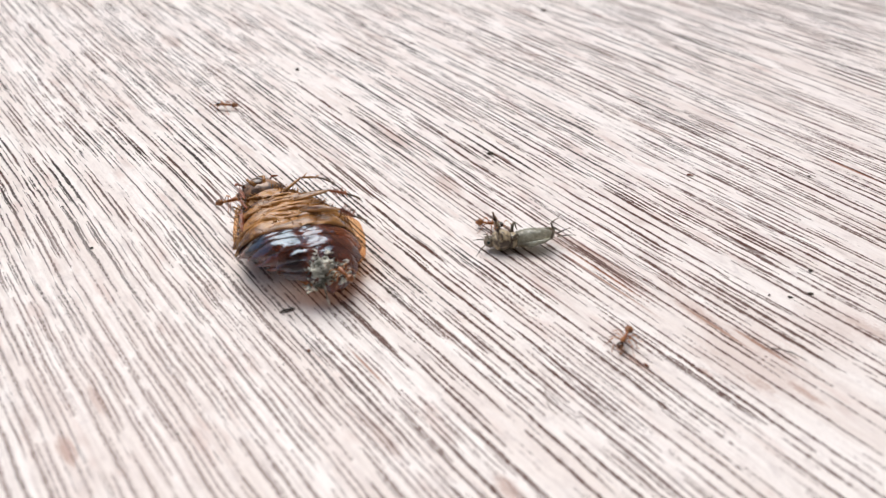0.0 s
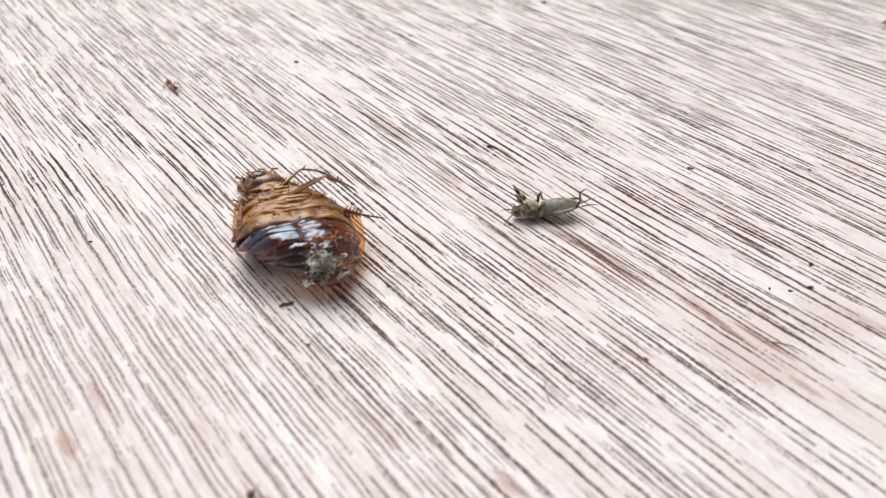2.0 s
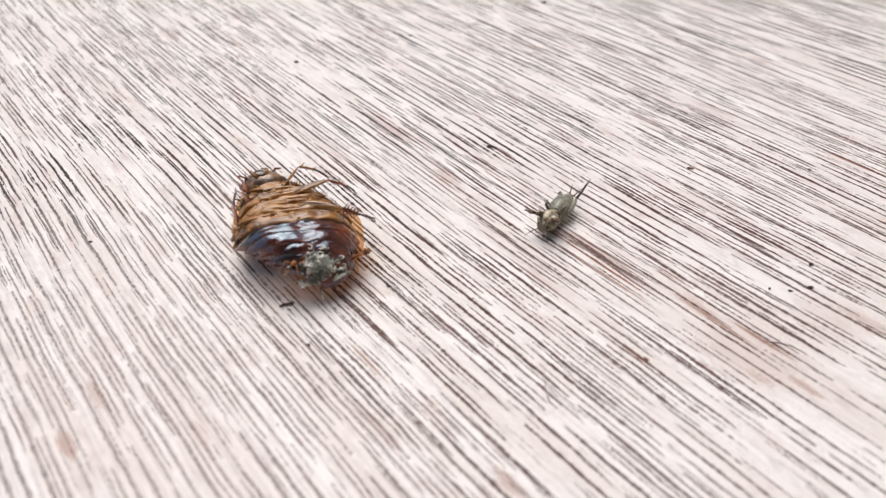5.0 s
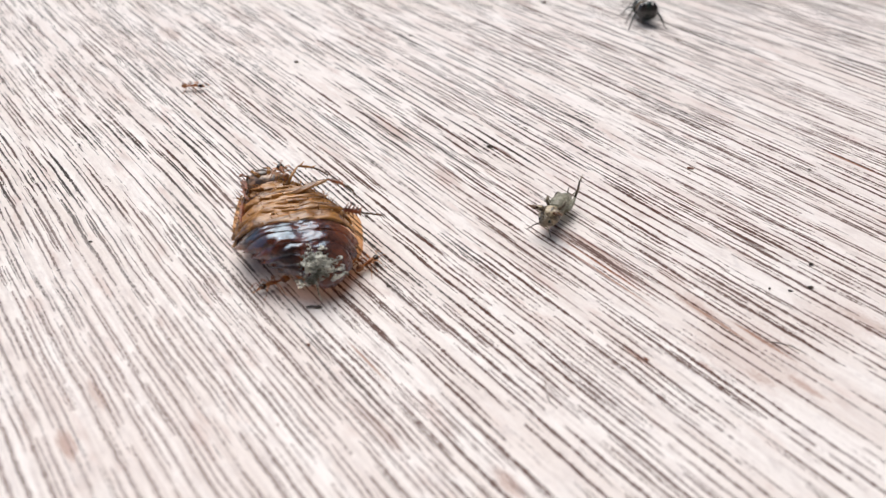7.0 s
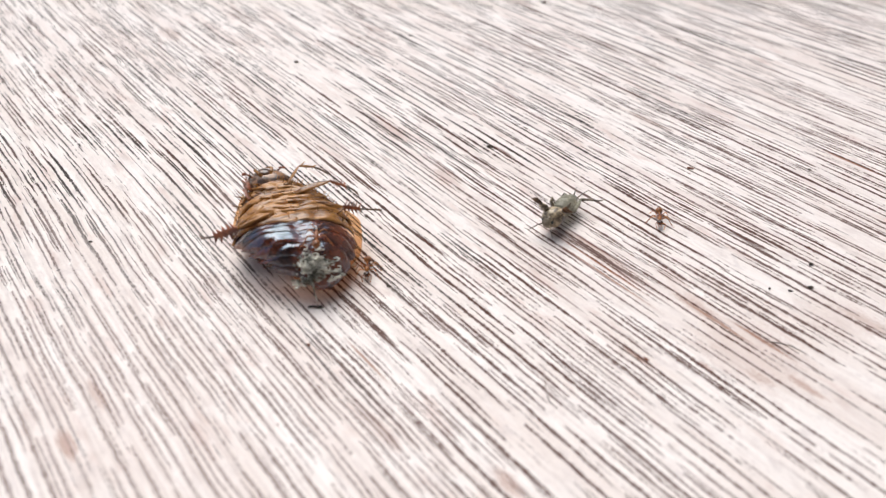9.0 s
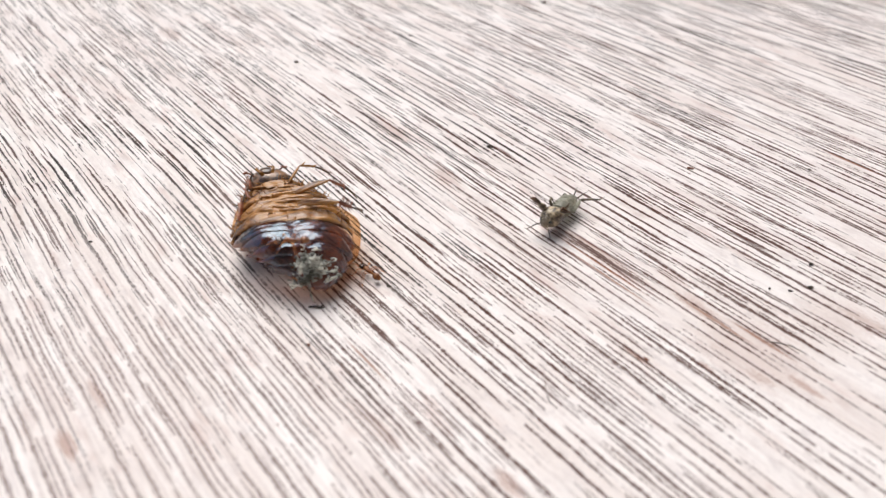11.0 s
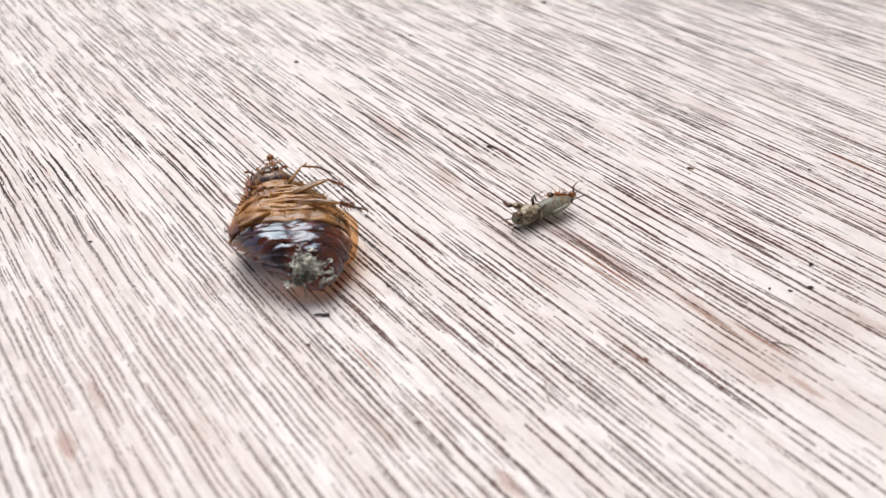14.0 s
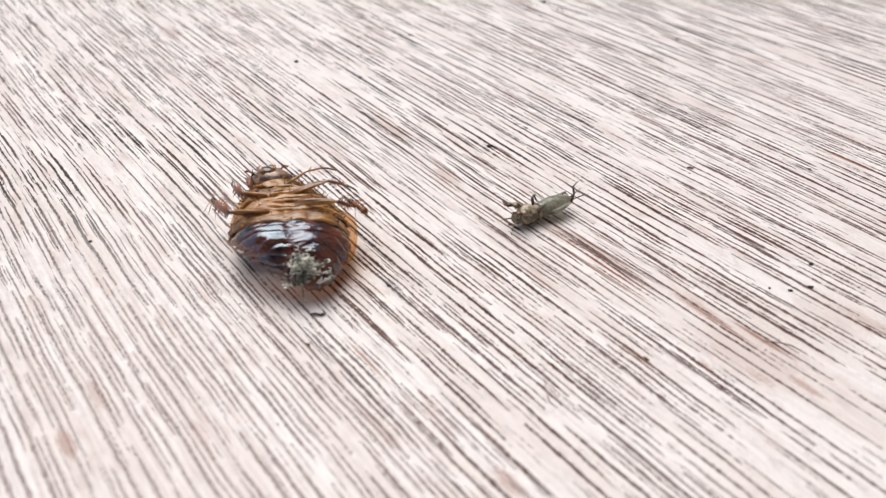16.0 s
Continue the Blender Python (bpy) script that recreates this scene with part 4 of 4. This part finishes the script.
# cricket: time, picture place of head and of tail, tilt
CRICKET_KEYS = [(0, 858, 412, 985, 402), (0.2, 862, 400, 990, 398), (0.35, 905, 400, 1025, 380), (0.45, 935, 362, 1060, 392), (0.55, 935, 365, 1060, 390), (0.7, 900, 352, 1035, 378), (0.8, 898, 355, 1040, 366), (1.0, 900, 362, 1025, 362),
                (1.5, 905, 362, 1030, 360), (2.0, 905, 370, 1030, 360), (2.5, 905, 378, 1032, 352), (3.0, 915, 383, 1035, 350), (3.5, 925, 385, 1040, 352), (3.8, 930, 388, 1030, 355), (4.0, 940, 395, 1005, 345), (4.2, 945, 393, 1010, 350),
                (5.2, 965, 404, 1004, 345), (6.3, 976, 406, 995, 343), (6.8, 973, 405, 996, 343), (7.0, 962, 402, 1004, 344), (7.2, 976, 404, 1002, 345), (7.7, 984, 405, 1002, 344), (8.0, 972, 402, 1010, 347), (8.5, 980, 405, 1008, 348), (9.0, 970, 400, 1012, 350),
                (9.2, 970, 400, 1012, 350), (11.3, 966, 400, 1012, 350), (11.6, 962, 398, 1014, 352), (11.9, 925, 388, 1012, 352), (12.5, 915, 385, 1008, 350), (14, 913, 384, 1008, 350), (16, 912, 384, 1008, 350)]

ANT_RUNS = [
    # a runner that crosses the near board
    [(0, 1105, 588, 0, 240), (0.1, 1108, 468), (0.2, 1240, 408), (0.3, 1098, 250), (0.4, 860, 336), (0.5, 872, 390, 0, 225), (0.6, 885, 380), (0.9, 804, 450), (1.0, 708, 552, 0, 5), (1.1, 545, 562), (1.3, 480, 700), (1.5, 420, 980), (2.0, 440, 900), (2.1, 455, 792),
     (2.2, 1002, 506), (2.3, 1240, 298), (2.4, 700, 400), (2.6, 532, 562), (2.75, 420, 980), (3.0, 150, -100), (3.1, 530, 232), (3.3, 800, -90), (3.6, 800, -90), (3.7, 708, 456), (4.0, 728, 420), (4.2, 545, 560), (5.2, 300, 950), (6.0, -150, 700), (6.2, -150, -100), (6.55, 900, -90),
     (6.7, 585, 226), (7.0, 342, 153, 0, 0), (7.1, 116, 86), (7.3, -60, 60), (7.5, -60, 90), (7.6, 250, 104), (7.75, -110, 200), (8.05, -110, 600), (8.1, 472, 555), (8.2, 868, 456), (8.5, 1250, 930), (8.7, 900, 900), (8.8, 865, 440), (8.9, 1060, 440), (9.0, 1167, 385, 0, 260), (9.1, 1084, 309),
     (9.2, 825, 332), (10.2, 300, 940), (11.1, 800, 950), (11.3, 865, 668), (11.5, 1252, 850, 0, 15), (11.6, 920, 758), (11.7, 455, 816), (11.8, 480, 560), (11.9, 495, 757), (12.0, 985, 605, 0, 36), (12.3, 1071, 285), (12.4, 1208, 295), (12.5, 1680, 420),
     (12.7, 1487, 771), (12.8, 643, 672), (12.9, 276, 816), (13.0, 105, 530, 0, -20), (13.15, -160, 480), (13.4, 590, 580), (13.5, 590, 552), (13.7, 971, 589), (13.9, 484, 831), (14.0, 600, 1000), (14.2, 1650, 500), (14.3, 1311, 280), (14.5, 1720, 300),
     (14.6, 667, 606), (14.7, 590, 560), (15.0, 570, 990), (15.1, 548, 590), (15.2, 466, 742), (15.3, 820, 785), (15.4, 1209, 423), (15.5, 878, 562, 0, 192), (15.6, 565, 555), (15.7, 665, 480), (16.0, 600, 1000)],
    # a runner on the far board
    [(0, 398, 174, 0, 176), (0.1, 371, 284), (0.3, 100, -80), (0.8, 250, -60), (0.95, 380, 290), (1.0, 368, 246), (1.1, 296, 140), (1.5, 328, 134, 0, 178), (1.6, 32, 168), (1.7, -110, 150), (1.9, 347, 245), (2.0, 305, 152, 0, -50), (2.3, 100, -90), (3.8, 250, -80), (3.9, 336, 226),
     (4.0, 174, 409), (4.1, 372, 545), (4.2, 625, 552), (5.0, 200, 930), (5.8, -120, 500), (6.3, 336, 233), (6.5, 20, 88), (6.6, 300, 124), (6.7, 334, 136), (6.9, 356, 276), (7.0, 500, 304, 5), (7.3, 200, -90), (7.65, 200, -90), (7.7, 413, 198), (7.9, 200, -90), (11.3, 250, -90), (11.5, 404, 28),
     (11.6, 485, 148), (11.7, 165, 104), (11.8, 347, 289), (12.0, 200, -80), (12.1, 379, 232), (12.3, 344, 289), (12.4, 232, 128), (12.5, -90, 100), (12.7, -90, 100), (12.8, 116, 145), (12.9, 635, 104), (13.0, 840, 47), (13.1, 1036, 129), (13.2, 705, 100), (13.3, 1055, 84),
     (13.4, 1205, 119), (13.5, 424, 206), (13.7, 150, -80), (14.0, -100, 330), (14.1, 136, 293), (14.2, 284, 106), (14.4, 456, 30), (14.5, 962, 74, 0, 180), (14.6, 1640, 165), (14.7, 900, -90), (14.8, -90, 60), (14.9, 52, 126), (15.0, 224, 323), (15.1, 525, 60),
     (15.3, 321, 315), (15.4, 351, 187), (15.5, 327, 106), (15.6, 185, 56), (15.8, 185, 35), (15.9, 370, 165), (16.0, 100, -90)],
    # a climber on the beetle
    [(0, 408, 345, 3), (0.3, 478, 303, 5), (0.8, 440, 330, 4), (1.6, 618, 425, 3), (2.0, 612, 470, 3), (2.5, 517, 508), (3.0, 490, 492), (3.2, 400, 380), (3.5, 495, 292, 5), (3.8, 620, 400, 4), (4.0, 648, 448), (4.2, 640, 480), (6.3, 600, 400, 5), (6.5, 574, 435, 5),
     (7.0, 652, 466), (7.5, 656, 458), (8.0, 656, 448), (8.5, 645, 408), (9.0, 650, 474), (9.2, 640, 490), (11.4, 655, 478), (11.8, 560, 300, 3), (12.0, 463, 297, 5), (12.3, 450, 400, 4), (12.5, 500, 443, 5), (13.0, 563, 425, 5.5), (13.5, 585, 432, 5),
     (13.8, 540, 340, 6), (14.0, 484, 290, 5), (14.5, 588, 430, 5), (15.0, 590, 442, 5), (15.5, 624, 514, 0, 250), (15.8, 660, 440), (16.0, 632, 366, 4)],
    # another climber on the beetle
    [(0, 606, 472, 3), (1.0, 570, 400, 6), (2.2, 590, 430, 5), (2.5, 625, 453, 3), (3.0, 602, 442, 4), (3.5, 587, 444, 5), (4.0, 570, 425, 5.5), (6.3, 470, 520), (6.5, 590, 470, 4), (7.0, 484, 502), (7.5, 530, 490, 4), (8.0, 521, 542), (8.5, 500, 472, 4), (9.0, 560, 420, 5.5),
     (11.3, 500, 430, 5), (11.5, 470, 450, 4), (12.5, 535, 290, 1), (13.5, 415, 390, 3.5), (14.5, 520, 315, 5), (15.3, 470, 500), (15.5, 540, 450, 5), (16.0, 388, 364, 3)],
    # a climber at the cricket
    [(0, 868, 385), (0.3, 960, 360, 2.5), (0.4, 1000, -90), (0.65, 1000, -90), (0.8, 938, 338, 2.5), (0.95, 1000, -90), (1.3, 1500, -70), (2.8, 1640, 200), (3.05, 1640, 200), (3.2, 1000, 330, 3), (3.5, 992, 350, 3), (3.7, 995, 338, 3), (4.2, 1040, 345, 1), (4.7, 1600, 300), (8.2, 1640, 420), (8.5, 1008, 384, 2), (8.6, 1080, 420),
     (8.9, 1640, 600), (9.6, 1750, 1000), (11.5, 700, 960), (11.8, 816, 369), (12.0, 800, 980), (12.3, 876, 398), (12.5, 931, 356, 3), (13.0, 968, 336, 3), (13.2, 965, 333, 3), (13.3, 870, -90), (13.5, 870, -90), (13.6, 900, 432), (13.8, 1030, 385), (14.0, 992, 346, 3), (14.2, 837, 386), (14.35, 1300, -90), (16.0, 1300, -90)],
    # one that only passes
    [(0, 500, -90), (1.2, 420, -90), (1.5, 360, 178), (1.7, 300, -90), (11.6, 300, -90), (11.72, 1700, -90), (11.8, 1680, 260), (12.0, 1264, 222), (12.2, 1300, -80), (14.8, 1100, -80), (15.0, 1022, 137, 0, 180), (15.2, 1300, 60), (15.5, 1206, 174, 0, 265), (15.8, 1680, 100), (16.0, 1700, 100)],
]

# fly: time, place, bearing; None: the picture place of its head
FLY_KEYS = [(0, 60, 420, 0, 250), (5.0, 60, 420, 0, 250), (5.3, 90, 330, 40, 262), (5.5, 75, 240, 30, 268), (5.7, None, 1145, 17, 272), (7.15, None, 1145, 17, 272), (7.3, None, 1106, 19, 235), (7.4, None, 1064, 27, 222), (7.5, None, 1030, 36, 222),
            (7.6, None, 1013, 66, 262), (7.7, None, 938, 108, 260), (7.82, None, 938, 109, 260), (7.9, None, 858, 122, 250), (8.0, -60, 90, 60, 200), (8.3, -300, 90, 160, 180), (9.0, -500, 300, 0, 120), (16, -500, 300, 0, 120)]


def motions():
    carry(beetle, [(t, x, y, 0, rz) for t, x, y, rz in BEETLE_KEYS])
    for k, (femur, tibia, tarsus) in enumerate(beetle_legs):
        side, hx, hy, f, t_len, a = LEGS[k]
        hip = Vector((hx + lean(hy), hy, belly_z(hx, hy) + 0.15))
        rows1, rows2, rows3 = [], [], []
        for t, px, py, z in KICKS[k]:
            foot = Vector(TUCKED[k]) if px is None else to_beetle(t, on_board(px, py, z))
            m1, m2 = reach(hip, foot, f, t_len + 0.6 * a, Vector((-0.6, -0.5, -0.25) if px is None else (-0.5, -0.7, 0.3)) if side < 0 else Vector((0, -0.4, 0.45) if k == 2 else (0, -0.1, 0.35) if k == 1 else (0, 0.5, 0.45)))
            rows1.append((t, m1))
            rows2.append((t, m2))
            rows3.append((t, m2 @ pose(t_len * MM, 0, 0, 0, 18, 8 * side)))
        walk(femur, rows1)
        walk(tibia, rows2)
        walk(tarsus, rows3)
    rows = []
    for t, hx, hy, tx, ty in CRICKET_KEYS:
        a, b = on_board(hx, hy, 1.3), on_board(tx, ty, 1.6)
        c = a.lerp(b, 0.5)
        d = a - b
        bear = math.degrees(math.atan2(d.y, d.x))
        up = 10.0 if 6.0 < t < 11.7 else (5.0 if 4.5 < t < 6.1 else 0.0)
        rows.append((t, pose(c.x * MM, c.y * MM, 0.035 * up * MM, 0, -up, bear)))
    walk(cricket, rows)
    for shin in kickers:
        base = shin.matrix_basis.copy()
        walk(shin, [(t, base @ pose(0, 0, 0, roll, pitch, 0)) for t, roll, pitch in ((0, 0, 15), (4.2, -10, 0), (6.5, -40, 0), (6.8, -30, 0), (7.0, -5, 10), (7.2, -30, 0), (7.5, -80, 0), (9.2, -78, 0), (11.5, -65, 0), (12.0, -15, 0), (12.5, 0, 12), (16.0, 0, 10))])
    for k, fore in enumerate(diggers):
        base = fore.matrix_basis.copy()
        side = -1 if k == 0 else 1
        # time, lift, swing
        walk(fore, [(t, base @ pose(0, 0, 0, 0, -lift, 0) @ pose(0, 0, 0, 0, 0, side * swing)) for t, lift, swing in (
            (0, 75, 10), (0.3, 60, 20), (0.5, 85, 0), (0.8, 40, 25), (1.0, 60, 10), (1.5, 80, 5), (2.0, 55, 10), (2.5, 40, 15), (3.0, 30, 20), (4.2, 25, 25), (6.5, 40, 40), (7.0, 25, 25), (7.5, 55, 35), (9.0, 55, 40),
            (11.5, 55, 40), (12.0, 70, 20), (12.5, 30, 15), (13.0, 20, 15), (16.0, 20, 15))])
    for n, run in enumerate(ANT_RUNS):
        pts = [(r[0], on_board(r[1], r[2], 0.6 + (r[3] if len(r) > 3 else 0))) for r in run]
        rows, bear = [], 0.0
        for i, (t, p) in enumerate(pts):
            d = (pts[min(i + 1, len(pts) - 1)][1] - pts[max(i - 1, 0)][1])
            if d.length > 0.5:
                bear = math.degrees(math.atan2(d.y, d.x))
            z = run[i][3] if len(run[i]) > 3 else 0.0
            if len(run[i]) > 4:
                bear = run[i][4]
            rows.append((t, p.x, p.y, z, bear))
        carry(ants[n], rows)
        legs = [o for o in ants[n].children if o.name.startswith("leg")]
        for j, leg in enumerate(legs):
            base = leg.matrix_basis.copy()
            gait = [(0.25 * k, base @ pose(0, 0, 0, 0, 0, 16 * math.sin(2.4 * k + n + math.pi * (j % 2)))) for k in range(65)]
            walk(leg, gait)
    rows = []
    for t, x, y, z, bear in FLY_KEYS:
        if x is None:
            g = on_board(y, z, 2.5) - Vector((math.cos(radians(bear)), math.sin(radians(bear)), 0)) * 2.3
            rows.append((t, g.x, g.y, 0, bear))
        else:
            rows.append((t, x, y, z, bear))
    carry(fly, rows)
    carry(twig, [(t, g.x, g.y, 0, b) for t, g, b in ((t, on_board(px, py), b) for t, px, py, b in ((0, 508, 541, 20), (4.2, 508, 541, 20), (6.3, 520, 543, 10), (7.0, 556, 546, -5), (11.5, 562, 546, -5), (13.8, 570, 560, -5), (16, 562, 560, -5)))])


motions()
